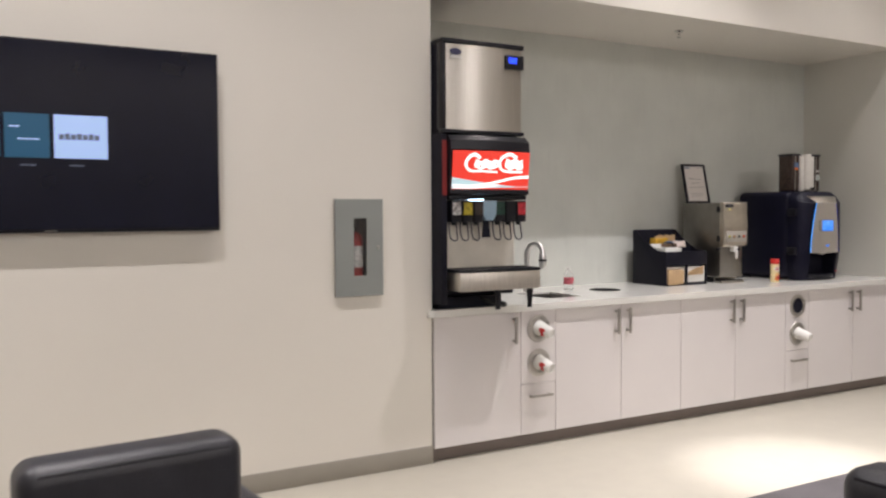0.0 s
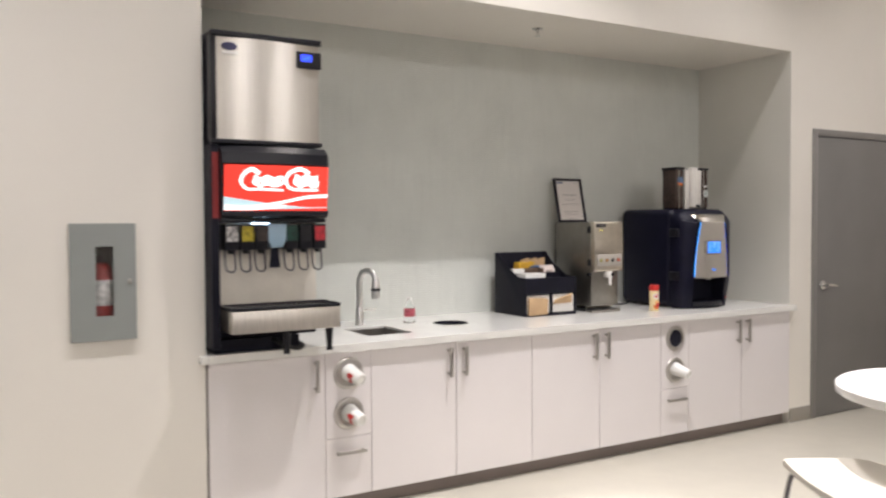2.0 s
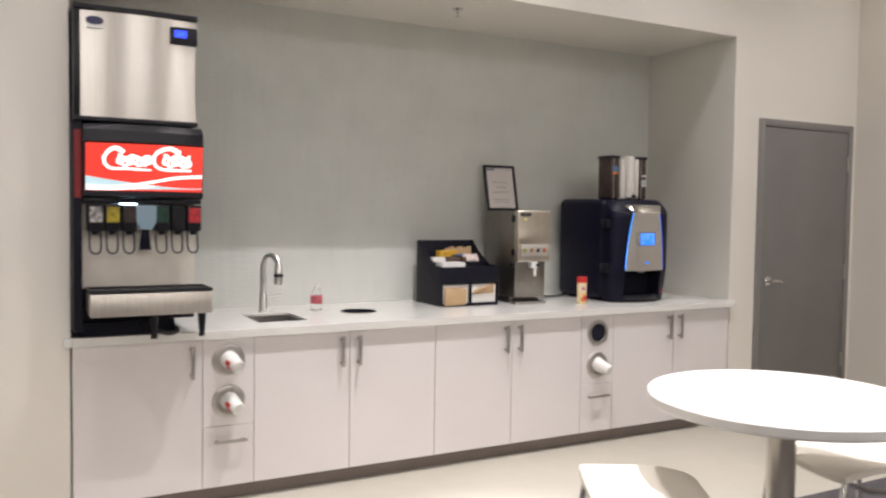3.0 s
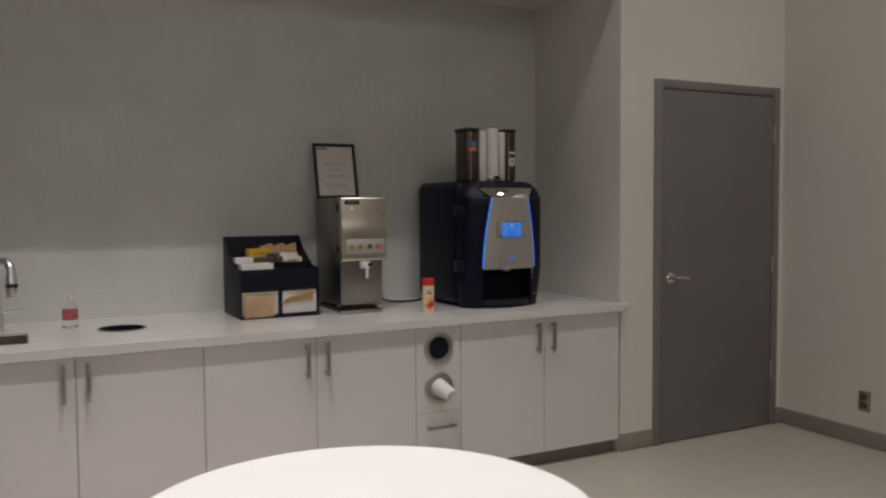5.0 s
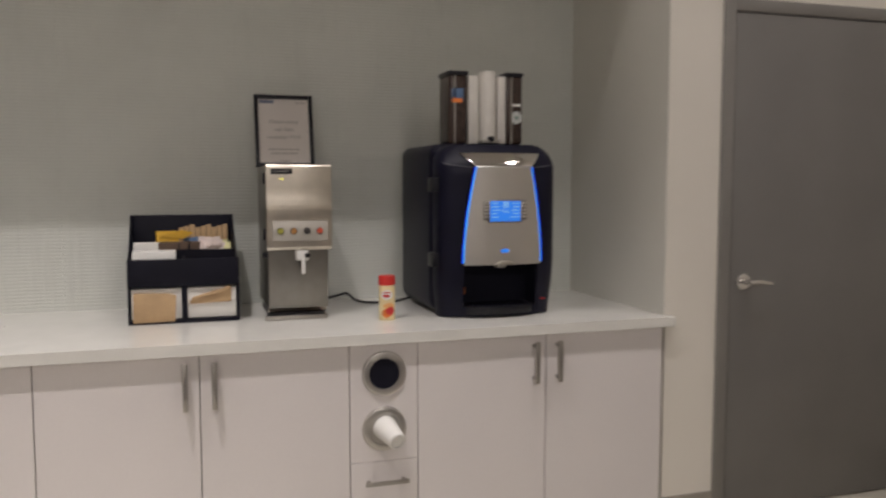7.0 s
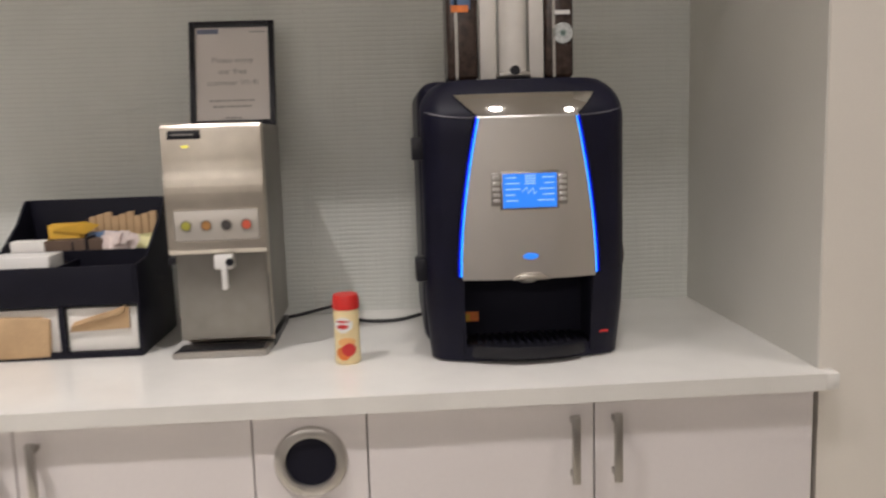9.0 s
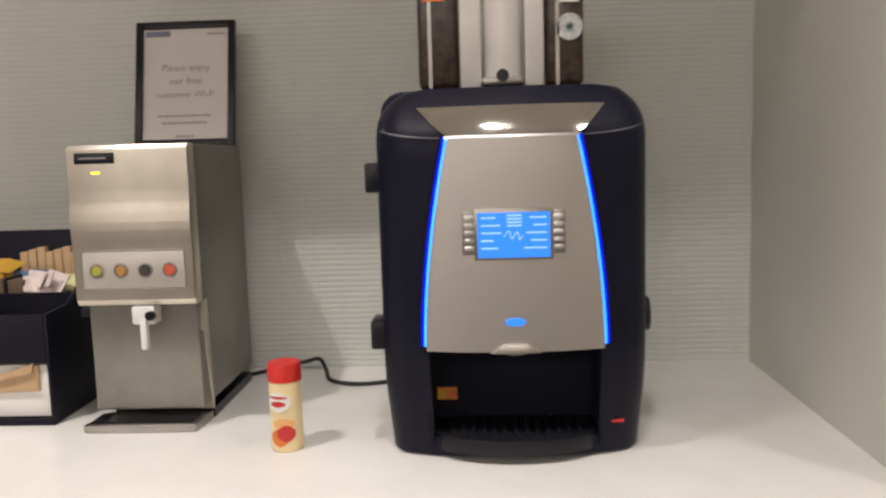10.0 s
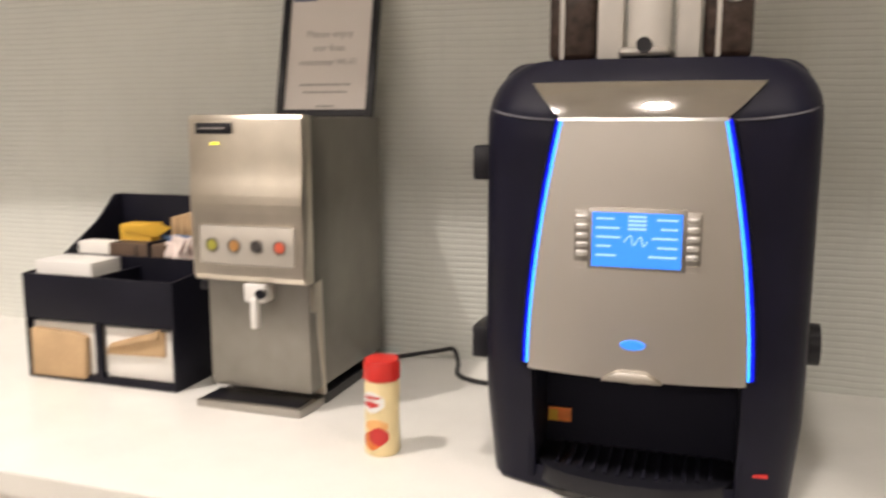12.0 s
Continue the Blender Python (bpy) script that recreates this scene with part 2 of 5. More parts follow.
M_TILED = glow("screen_tile_grey", (0.10, 0.12, 0.18), 1.0)
M_LAMP = glow("downlight_lens", (1.0, 0.945, 0.93), 26.0)
M_AMBER = glow("amber_indicator", (0.9, 0.8, 0.05), 2.5)


# ---- mesh helpers ----
def box(bm, lo, hi, bev=0.0, seg=2, turn=None):
    """A box from corner to corner with rounded edges."""
    c = [(a + b) / 2 for a, b in zip(lo, hi)]
    s = [abs(b - a) for a, b in zip(lo, hi)]
    m = Matrix.Translation(c) @ (turn or Matrix()) @ Matrix.Diagonal((*s, 1))
    vs = bmesh.ops.create_cube(bm, size=1, matrix=m)["verts"]
    if bev:
        es = list({e for v in vs for e in v.link_edges})
        bmesh.ops.bevel(bm, geom=es, offset=bev, segments=seg, profile=0.5, affect="EDGES")
    return bm


def cyl(bm, p0, p1, r0, r1=None, seg=20, caps=True):
    p0, p1 = Vector(p0), Vector(p1)
    d = p1 - p0
    m = Matrix.Translation((p0 + p1) / 2) @ d.to_track_quat("Z", "Y").to_matrix().to_4x4()
    bmesh.ops.create_cone(bm, cap_ends=caps, segments=seg, radius1=r0, radius2=r0 if r1 is None else r1, depth=d.length, matrix=m)
    return bm


def lathe(bm, prof, centre=(0, 0, 0), seg=28, m=None, caps=True):
    """Turns a profile of (radius, height) about an upright axis."""
    m = m or Matrix.Translation(centre)
    rings = []
    for r, z in prof:
        rings.append([bm.verts.new(m @ Vector((r * math.cos(2 * math.pi * i / seg), r * math.sin(2 * math.pi * i / seg), z))) for i in range(seg)])
    for a, b in zip(rings, rings[1:]):
        for i in range(seg):
            bm.faces.new((a[i], a[(i + 1) % seg], b[(i + 1) % seg], b[i]))
    if caps and prof[0][0] > 1e-4:
        bm.faces.new(rings[0][::-1])
    if caps and prof[-1][0] > 1e-4:
        bm.faces.new(rings[-1])
    return bm


def prism(bm, poly, axis, a, b, bev=0.0):
    """A polygon drawn in the plane across axis, pushed from a to b."""
    def at(p, h):
        q = list(p)
        q.insert(axis, h)
        return Vector(q)
    lo, hi = [bm.verts.new(at(p, a)) for p in poly], [bm.verts.new(at(p, b)) for p in poly]
    fs = [bm.faces.new(lo), bm.faces.new(hi[::-1])]
    for i in range(len(poly)):
        j = (i + 1) % len(poly)
        fs.append(bm.faces.new((lo[j], lo[i], hi[i], hi[j])))
    bmesh.ops.recalc_face_normals(bm, faces=fs)
    if bev:
        bmesh.ops.bevel(bm, geom=list({e for f in fs for e in f.edges}), offset=bev, segments=2, profile=0.5, affect="EDGES")
    return bm


def smooth_line(pts, steps=6):
    pts = [Vector(p) for p in pts]
    out = []
    for i in range(len(pts) - 1):
        p0, p1, p2, p3 = pts[max(i - 1, 0)], pts[i], pts[i + 1], pts[min(i + 2, len(pts) - 1)]
        for k in range(steps):
            t = k / steps
            out.append(0.5 * (2 * p1 + (p2 - p0) * t + (2 * p0 - 5 * p1 + 4 * p2 - p3) * t * t + (3 * p1 - p0 - 3 * p2 + p3) * t ** 3))
    return out + [pts[-1]]


def tube(bm, pts, r, seg=10, steps=6):
    """A round bar along a smooth line."""
    line = smooth_line(pts, steps) if steps > 1 else [Vector(p) for p in pts]
    rings, side = [], None
    for i, p in enumerate(line):
        d = (line[min(i + 1, len(line) - 1)] - line[max(i - 1, 0)]).normalized()
        if side is None:
            side = d.orthogonal().normalized()
        side = (side - d * side.dot(d)).normalized()
        up = d.cross(side)
        rings.append([bm.verts.new(p + r * (math.cos(2 * math.pi * k / seg) * side + math.sin(2 * math.pi * k / seg) * up)) for k in range(seg)])
    for a, b in zip(rings, rings[1:]):
        for k in range(seg):
            bm.faces.new((a[k], a[(k + 1) % seg], b[(k + 1) % seg], b[k]))
    bm.faces.new(rings[0][::-1])
    bm.faces.new(rings[-1])
    return bm


def ribbon(bm, pts, y, width, m=None, steps=8):
    """A flat band along a smooth line in the x-z plane; width may vary along it."""
    line = smooth_line([(p[0], 0, p[1]) for p in pts], steps)
    vs = []
    n = len(line) - 1
    for i, p in enumerate(line):
        d = (line[min(i + 1, n)] - line[max(i - 1, 0)]).normalized()
        w = width(i / n) if callable(width) else width
        q = Vector((-d.z, 0, d.x)) * w / 2
        vs.append([bm.verts.new(Vector((v.x, y(v.x, v.z) if callable(y) else y, v.z))) for v in (p + q, p - q)])
    for a, b in zip(vs, vs[1:]):
        bm.faces.new((a[0], a[1], b[1], b[0]))
    return bm


def mesh_of(name, bm, mat):
    bmesh.ops.recalc_face_normals(bm, faces=bm.faces[:])
    me = bpy.data.meshes.new(name)
    bm.to_mesh(me)
    bm.free()
    me.polygons.foreach_set("use_smooth", [True] * len(me.polygons))
    me.set_sharp_from_angle(angle=radians(35))
    me.materials.append(mat)
    return me


SHIFT = {}


def part(name, bm, mat, parent, label=""):
    if parent.name in SHIFT:
        bmesh.ops.translate(bm, verts=bm.verts[:], vec=-SHIFT[parent.name])
    ob = new(name, mesh_of(name, bm, mat))
    ob.parent = parent
    if parent.name in SHIFT:
        SHIFT[ob.name] = SHIFT[parent.name]
    if label:
        tagged(ob, label)
    return ob


def thing(name, at, label, category, group="", turn=0.0, kind="", plan=False):
    """A thing's root at its base; with plan, its parts are given in the room's coordinates."""
    ob = new(name)
    if plan:
        SHIFT[ob.name] = Vector(at)
    ob.matrix_basis = pose(*at, 0, 0, turn)
    ob.empty_display_size = 0.1
    return tagged(ob, label, category, group, kind)


def solo(name, bm, mat, label, category, at=(0, 0, 0), kind="", group="", turn=0.0):
    ob = new(name, mesh_of(name, bm, mat))
    ob.matrix_basis = pose(*at, 0, 0, turn)
    return tagged(ob, label, category, group, kind)


def B():
    return bmesh.new()


def setting(name, bm, mat, label, category):
    return solo(name, bm, mat, label, category, kind="structure")


# ---- the shell ----
setting("floor", box(B(), (LEFT, 3.17, -0.1), (RIGHT, BACK + 0.1, 0)), M_FLOOR, "polished pale beige concrete floor along the counter", "floor")
setting("floor_carpet", box(B(), (LEFT, REAR, -0.1), (RIGHT, 3.168, 0.004)), M_CARPET, "dark grey carpet covering the seating area", "carpet")
EX0, EX1, EZ0, EZ1 = 2.422, 2.678, 0.974, 1.472
bm = box(B(), (LEFT, WALL, 0), (EX0, WALL + 0.15, CEIL))
box(bm, (EX1, WALL, 0), (AX0, WALL + 0.15, CEIL))
box(bm, (EX0, WALL, 0), (EX1, WALL + 0.15, EZ0))
box(bm, (EX0, WALL, EZ1), (EX1, WALL + 0.15, CEIL))
box(bm, (LEFT, WALL + 0.15, 0), (AX0, BACK + 0.1, CEIL))
setting("wall_north_left", bm, M_WALL, "warm white painted wall beside the counter niche", "wall")
DX0, DX1, DTOP = 7.454, 8.485, 2.15
bm = box(B(), (AX1, WALL, 0), (DX0 + 0.02, BACK + 0.1, CEIL))
box(bm, (DX0 + 0.02, WALL, DTOP - 0.02), (DX1 - 0.02, BACK + 0.1, CEIL))
box(bm, (DX1 - 0.02, WALL, 0), (RIGHT, BACK + 0.1, CEIL))
setting("wall_north_right", bm, M_WALL, "warm white painted wall around the grey door", "wall")
setting("wall_header", box(B(), (AX0, WALL, HEAD), (AX1, BACK + 0.1, CEIL)), M_WALL, "white painted header above the counter niche", "wall")
setting("wall_niche_back", box(B(), (AX0, BACK, 0), (AX1, BACK + 0.1, HEAD)), M_PAPER, "grey-green ribbed wallcovering behind the counter", "wall")
setting("wall_niche_left", box(B(), (AX0, WALL + 0.002, TOP), (AX0 + 0.004, BACK, HEAD)), M_SIDE, "grey painted side of the counter niche", "wall")
setting("wall_niche_right", box(B(), (AX1 - 0.004, WALL + 0.002, TOP), (AX1, BACK, HEAD)), M_SIDE, "grey painted side of the counter niche", "wall")
setting("wall_east", box(B(), (RIGHT, REAR, 0), (RIGHT + 0.12, BACK + 0.1, CEIL)), M_WALL, "warm white painted side wall", "wall")
setting("wall_west", box(B(), (LEFT - 0.12, REAR, 0), (LEFT, BACK + 0.1, CEIL)), M_WALL, "warm white painted side wall", "wall")
setting("wall_south", box(B(), (LEFT, REAR - 0.12, 0), (RIGHT, REAR, CEIL)), M_WALL, "plain white painted wall behind the seating", "wall")
setting("ceiling", box(B(), (LEFT - 0.12, REAR - 0.12, CEIL), (RIGHT + 0.12, BACK + 0.1, CEIL + 0.1)), M_CEIL, "plain white ceiling with recessed downlights", "ceiling")


def base_strip(x0, x1, y0, y1):
    return box(B(), (x0, y0, 0), (x1, y1, 0.102), 0.003)


setting("baseboard_left", base_strip(LEFT, AX0, WALL - 0.009, WALL), M_RUBBER, "grey rubber wall base", "baseboard")
setting("baseboard_right", base_strip(AX1, DX0, WALL - 0.009, WALL), M_RUBBER, "grey rubber wall base", "baseboard")
setting("baseboard_corner", base_strip(DX1, RIGHT, WALL - 0.009, WALL), M_RUBBER, "grey rubber wall base", "baseboard")
setting("baseboard_east", base_strip(RIGHT - 0.009, RIGHT, REAR, WALL - 0.01), M_RUBBER, "grey rubber wall base", "baseboard")

# recessed lamps; those of the rear row are unseen and go with the added fill
first = None
for ly, cone, blend, size, watts, xs in LAMP_ROWS:
    for lx, dim in xs:
        if first is None:
            first = thing("downlight", (lx, ly, CEIL), "round white recessed ceiling downlight, lit", "downlight", "ceiling downlights")
            part("trim_ring", lathe(B(), [(0.062, -0.001), (0.062, -0.012), (0.085, -0.009), (0.09, -0.001)]), M_WHITEP, first)
            part("lens", lathe(B(), [(0.001, -0.004), (0.061, -0.004), (0.061, -0.001)]), M_LAMP, first, "glowing warm lens")
        else:
            copy_thing(first, pose(lx, ly, CEIL))

# door with its steel frame
door = thing("door_1", (DX0, WALL, 0), "closed flush grey steel door in a grey frame", "door", kind="structure")
W = DX1 - DX0
for nm, lo, hi in (("frame_jamb", (0, -0.014, 0), (0.052, 0.11, DTOP)), ("frame_jamb", (W - 0.052, -0.014, 0), (W, 0.11, DTOP)), ("frame_head", (0.052, -0.014, DTOP - 0.052), (W - 0.052, 0.11, DTOP))):
    part(nm, box(B(), lo, hi, 0.003), M_FRAME, door)
slab = part("door_leaf", box(B(), (0.057, -0.009, 0.008), (W - 0.057, 0.036, DTOP - 0.057), 0.002), M_DOOR, door)
part("door_stop", box(B(), (0.05, 0.040, 0), (W - 0.05, 0.06, DTOP - 0.05)), M_FRAME, door)
for hz in (0.36, 1.04, 1.86):
    part("hinge", cyl(B(), (W - 0.055, -0.013, hz - 0.055), (W - 0.055, -0.013, hz + 0.055), 0.008, seg=12), M_HANDLE, door, "satin metal hinge")
bm = lathe(B(), [(0.034, 0), (0.034, 0.006), (0.030, 0.010), (0.012, 0.012), (0.012, 0.045), (0.001, 0.046)], m=Matrix.Translation((0.122, -0.009, 0.99)) @ Matrix.Rotation(radians(90), 4, "X"))
tube(bm, [(0.122, -0.055, 0.99), (0.15, -0.060, 0.992), (0.19, -0.058, 0.990), (0.232, -0.050, 0.984)], 0.0095, 10)
part("lever_handle", bm, M_CHROME, door, "chrome lever handle")

# ---- base cabinets ----
FACE = 4.43
HANDLE_H = (0.635, 0.797)


def bar_handle(x, z0, z1, parent, level=False):
    bm = B()
    if level:
        box(bm, (x - 0.082, FACE - 0.036, z0), (x + 0.082, FACE - 0.024, z1), 0.003)
        for s in (-0.066, 0.066):
            box(bm, (x + s - 0.006, FACE - 0.026, z0 + 0.002), (x + s + 0.006, FACE, z1 - 0.002))
    else:
        box(bm, (x - 0.009, FACE - 0.038, z0), (x + 0.009, FACE - 0.026, z1), 0.003)
        for z in (z0 + 0.012, z1 - 0.024):
            box(bm, (x - 0.008, FACE - 0.028, z), (x + 0.008, FACE, z + 0.012))
    return part("handle", bm, M_HANDLE, parent, "satin nickel bar handle")


def cabinet(x0, x1, doors, group, top=TOP - 0.04):
    """A base unit; doors are (from, to, handle x)."""
    c = thing("base_cabinet", ((x0 + x1) / 2, FACE, 0), "white laminate base cabinet with bar handles, doors closed", "cabinet", group, plan=True)
    part("carcass", box(B(), (x0 + 0.001, FACE + 0.019, 0.085), (x1 - 0.001, BACK - 0.01, top)), M_CARCASS, c)
    part("toe_kick", box(B(), (x0, FACE + 0.055, 0), (x1, FACE + 0.07, 0.084)), M_TOE, c, "dark brown rubber toe kick")
    for a, b, hx in doors:
        d = part("door", box(B(), (a + 0.0018, FACE, 0.082), (b - 0.0018, FACE + 0.018, 0.818), 0.0012, 1), M_LAMINATE, c)
        bar_handle(hx, *HANDLE_H, d)
    return c


def cup(bm, m, length=0.102, r0=0.044, r1=0.031):
    """A foam cup whose closed foot points along z of m."""
    return lathe(bm, [(r0, -0.01), (r0, 0.0), (r1, length - 0.003), (r1 - 0.003, length), (r1 - 0.006, length - 0.001), (r1 - 0.008, length - 0.006), (0.001, length - 0.006)], seg=28, m=m)


def bin_unit(x0, x1, label, holes, group):
    """A narrow unit with two round cup dispensers let into its panel and a tilt-out drawer below."""
    c = thing("cup_dispenser_cabinet", ((x0 + x1) / 2, FACE, 0), label, "cabinet", group, plan=True)
    part("carcass", box(B(), (x0 + 0.001, FACE + 0.16, 0.085), (x1 - 0.001, BACK - 0.01, TOP - 0.04)), M_CARCASS, c)
    part("toe_kick", box(B(), (x0, FACE + 0.055, 0), (x1, FACE + 0.07, 0.084)), M_TOE, c, "dark brown rubber toe kick")
    xm = (x0 + x1) / 2
    panel = box(B(), (x0 + 0.0018, FACE, 0.386), (x1 - 0.0018, FACE + 0.018, 0.818))
    p = part("panel", panel, M_LAMINATE, c)
    d = part("drawer_front", box(B(), (x0 + 0.0018, FACE, 0.082), (x1 - 0.0018, FACE + 0.018, 0.383), 0.0012, 1), M_LAMINATE, c)
    bar_handle(xm + 0.005, 0.303, 0.318, d, level=True)
    for z, full in zip((0.711, 0.506), holes):
        back = Matrix.Translation((xm, FACE, z)) @ Matrix.Rotation(radians(90), 4, "X")
        f = part("dispenser_ring", lathe(B(), [(0.060, -0.004), (0.056, 0.004), (0.058, 0.010), (0.068, 0.012), (0.079, 0.008), (0.083, 0.001), (0.083, -0.002)], seg=36, m=back), M_RING, p, "polished metal cup dispenser ring")
        if full:
            part("dispenser_dish", lathe(B(), [(0.001, 0.0015), (0.035, 0.002), (0.055, 0.006), (0.057, 0.004), (0.057, 0.001)], seg=30, m=back), M_RING, p, "metal dish")
        else:
            # no hole is cut; a near-black disc gives the shade inside the ring
            part("dispenser_well", lathe(B(), [(0.001, 0.002), (0.057, 0.003), (0.057, 0.001)], seg=30, m=back), M_DARK, p, "flat dark disc in place of the shaded opening")
        if full:
            tip = Matrix.Translation((xm + 0.002, FACE - 0.002, z + 0.004)) @ Matrix.Rotation(radians(15), 4, "Z") @ Matrix.Rotation(radians(106), 4, "X")
            part("foam_cup", cup(B(), tip), M_FOAM, p, "white foam cup sticking out of the ring")
            if full == 2:
                bm = B()
                cols = []
                for k in range(7):
                    a = radians(150 + 13 * k)
                    cols.append([bm.verts.new(tip @ Vector(((0.0452 - 0.125 * u) * math.cos(a), (0.0452 - 0.125 * u) * math.sin(a), u))) for u in (0.040 - 0.010 * math.sin(k * 1.1), 0.068 + 0.006 * math.sin(k * 1.7))])
                for a, b in zip(cols, cols[1:]):
                    bm.faces.new((a[0], b[0], b[1], a[1]))
                part("cup_mark", bm, M_RED, p, "red printed mark")
    return c


X = [AX0 + 0.004]
for w in (3.58 - X[0], 0.255, 0.517, 0.517, 0.517, 0.517, 0.255, 0.517, 0.517):
    X.append(X[-1] + w)
G = "base cabinets under the counter"
cabinet(X[0], X[1], [(X[0] + 0.004, X[1], X[1] - 0.052)], G)
bin_unit(X[1], X[2], "narrow white unit with two loaded cup dispensers", (2, 2), G)
cabinet(X[2], X[4], [(X[2], X[3], X[3] - 0.048), (X[3], X[4], X[3] + 0.048)], G, TOP - 0.2)
cabinet(X[4], X[6], [(X[4], X[5], X[5] - 0.048), (X[5], X[6], X[5] + 0.048)], G)
bin_unit(X[6], X[7], "narrow white unit with one empty and one loaded cup dispenser", (0, 1), G)
cabinet(X[7], X[9], [(X[7], X[8], X[8] - 0.048), (X[8], X[9], X[8] + 0.048)], G)

# ---- counter, with a sink and a waste ring let in ----
SX0, SX1, SY0, SY1 = 3.915, 4.19, 4.62, 4.98
RX, RY, RR = 4.585, 4.87, 0.112
top = thing("countertop", (5.1, 4.404, TOP - 0.04), "long white quartz countertop with an eased front edge", "countertop", plan=True)
bm = B()
Z0 = TOP - 0.040
for lo, hi in (((AX0 + 0.004, 4.404), (SX0, BACK)), ((SX0, 4.404), (SX1, SY0)), ((SX0, SY1), (SX1, BACK)), ((SX1, 4.404), (AX1 - 0.004, RY - RR)), ((SX1, RY + RR), (AX1 - 0.004, BACK)), ((SX1, RY - RR), (RX - RR, RY + RR)), ((RX + RR, RY - RR), (AX1 - 0.004, RY + RR))):
    box(bm, (*lo, Z0), (*hi, TOP))
bmesh.ops.remove_doubles(bm, verts=bm.verts[:], dist=0.0001)
part("slab", bm, M_QUARTZ, top)
part("end_return", box(B(), (AX0 - 0.030, 4.404, Z0), (AX0 + 0.0035, WALL - 0.0005, TOP), 0.003), M_QUARTZ, top)
part("end_return", box(B(), (AX1 - 0.0035, 4.404, Z0), (AX1 + 0.028, WALL - 0.0005, TOP), 0.003), M_QUARTZ, top)
sink = thing("sink", (4.08, 4.8, TOP - 0.16), "small square undermount stainless steel bar sink", "sink", plan=True)
bm = B()
box(bm, (SX0, SY0, TOP - 0.16), (SX1, SY1, TOP - 0.155))
for lo, hi in (((SX0, SY0), (SX0 + 0.004, SY1)), ((SX1 - 0.004, SY0), (SX1, SY1)), ((SX0, SY0), (SX1, SY0 + 0.004)), ((SX0, SY1 - 0.004), (SX1, SY1))):
    box(bm, (*lo, TOP - 0.156), (*hi, TOP - 0.012))
part("basin", bm, M_DISH, sink)
part("drain", lathe(B(), [(0.001, TOP - 0.154), (0.03, TOP - 0.153), (0.042, TOP - 0.150), (0.044, TOP - 0.155)], (4.08, 4.80, 0)), M_CHROME, sink)
ring = thing("waste_chute_ring", (RX, RY, TOP), "round steel waste chute ring let into the counter", "waste chute")
bm = B()
seg = 32
sq = lambda a: (RR / max(abs(math.cos(a)), abs(math.sin(a))))
vo, vi = [], []
for k in range(seg):
    a = 2 * math.pi * (k + 0.5) / seg
    vo.append(bm.verts.new((sq(a) * math.cos(a), sq(a) * math.sin(a), 0)))
    vi.append(bm.verts.new((0.105 * math.cos(a), 0.105 * math.sin(a), 0)))
for k in range(seg):
    bm.faces.new((vo[k], vo[(k + 1) % seg], vi[(k + 1) % seg], vi[k]))
part("surround", bm, M_QUARTZ, ring)
part("rim", lathe(B(), [(0.100, -0.001), (0.100, 0.003), (0.102, 0.004), (0.107, 0.004), (0.111, 0.0005)], seg=36, caps=False), M_CHROME, ring)
# chute wall and floor coloured near-black for the shade down the hole
part("opening", lathe(B(), [(0.001, -0.12), (0.0998, -0.12), (0.0998, -0.0005)], seg=36, caps=False), M_DARK, ring)

fx, fy = 4.072, 5.075
tap = thing("faucet", (fx, fy, TOP), "chrome pull-down kitchen faucet with a high arc", "faucet")
part("base", lathe(B(), [(0.031, 0), (0.031, 0.006), (0.025, 0.012), (0.023, 0.10), (0.017, 0.112)]), M_TAP, tap)
part("spout", tube(B(), [(0, 0, 0.10), (0, 0, 0.20), (0, -0.002, 0.265), (0.016, -0.026, 0.317), (0.042, -0.066, 0.324), (0.058, -0.092, 0.295), (0.060, -0.098, 0.265)], 0.0185, 14, 8), M_TAP, tap)
part("spray_head", lathe(B(), [(0.019, 0.272), (0.024, 0.255), (0.026, 0.19), (0.024, 0.165), (0.010, 0.162)], (0.060, -0.098, 0)), M_TAP, tap)
part("collar", lathe(B(), [(0.0245, 0.226), (0.0268, 0.222), (0.0268, 0.212), (0.0255, 0.208)], (0.060, -0.098, 0)), M_BLACK, tap)
part("lever", tube(B(), [(0.015, 0, 0.085), (0.05, -0.01, 0.088), (0.10, -0.02, 0.094)], 0.006, 10), M_CHROME, tap)

bt = thing("soda_bottle", (4.372, 5.0, TOP), "small clear plastic soda bottle with a red label, nearly empty", "bottle")
part("bottle_body", lathe(B(), [(0.001, 0.004), (0.024, 0.001), (0.033, 0.008), (0.0345, 0.045), (0.032, 0.055), (0.0345, 0.066), (0.0345, 0.094), (0.029, 0.114), (0.015, 0.134), (0.012, 0.143)]), M_PET, bt)
part("label", lathe(B(), [(0.034, 0.042), (0.0353, 0.044), (0.0353, 0.086), (0.034, 0.088)]), material("faded_red_label", (0.50, 0.10, 0.13), 0.5, vary=0.5, scale=60), bt, "red paper label")
part("cap", lathe(B(), [(0.0135, 0.141), (0.0135, 0.154), (0.001, 0.155)]), M_WHITEP, bt)

# ---- drink station at the end of the counter ----
DX, DR = 3.030, 3.556
soda = thing("drink_dispenser", (3.29, 4.7, TOP), "black and steel fountain drink dispenser with a lit red sign", "drink dispenser", plan=True)
part("cabinet_body", box(B(), (DX, 4.46, 0.93), (DR - 0.01, 5.18, 1.838), 0.006), M_BLACKM, soda)
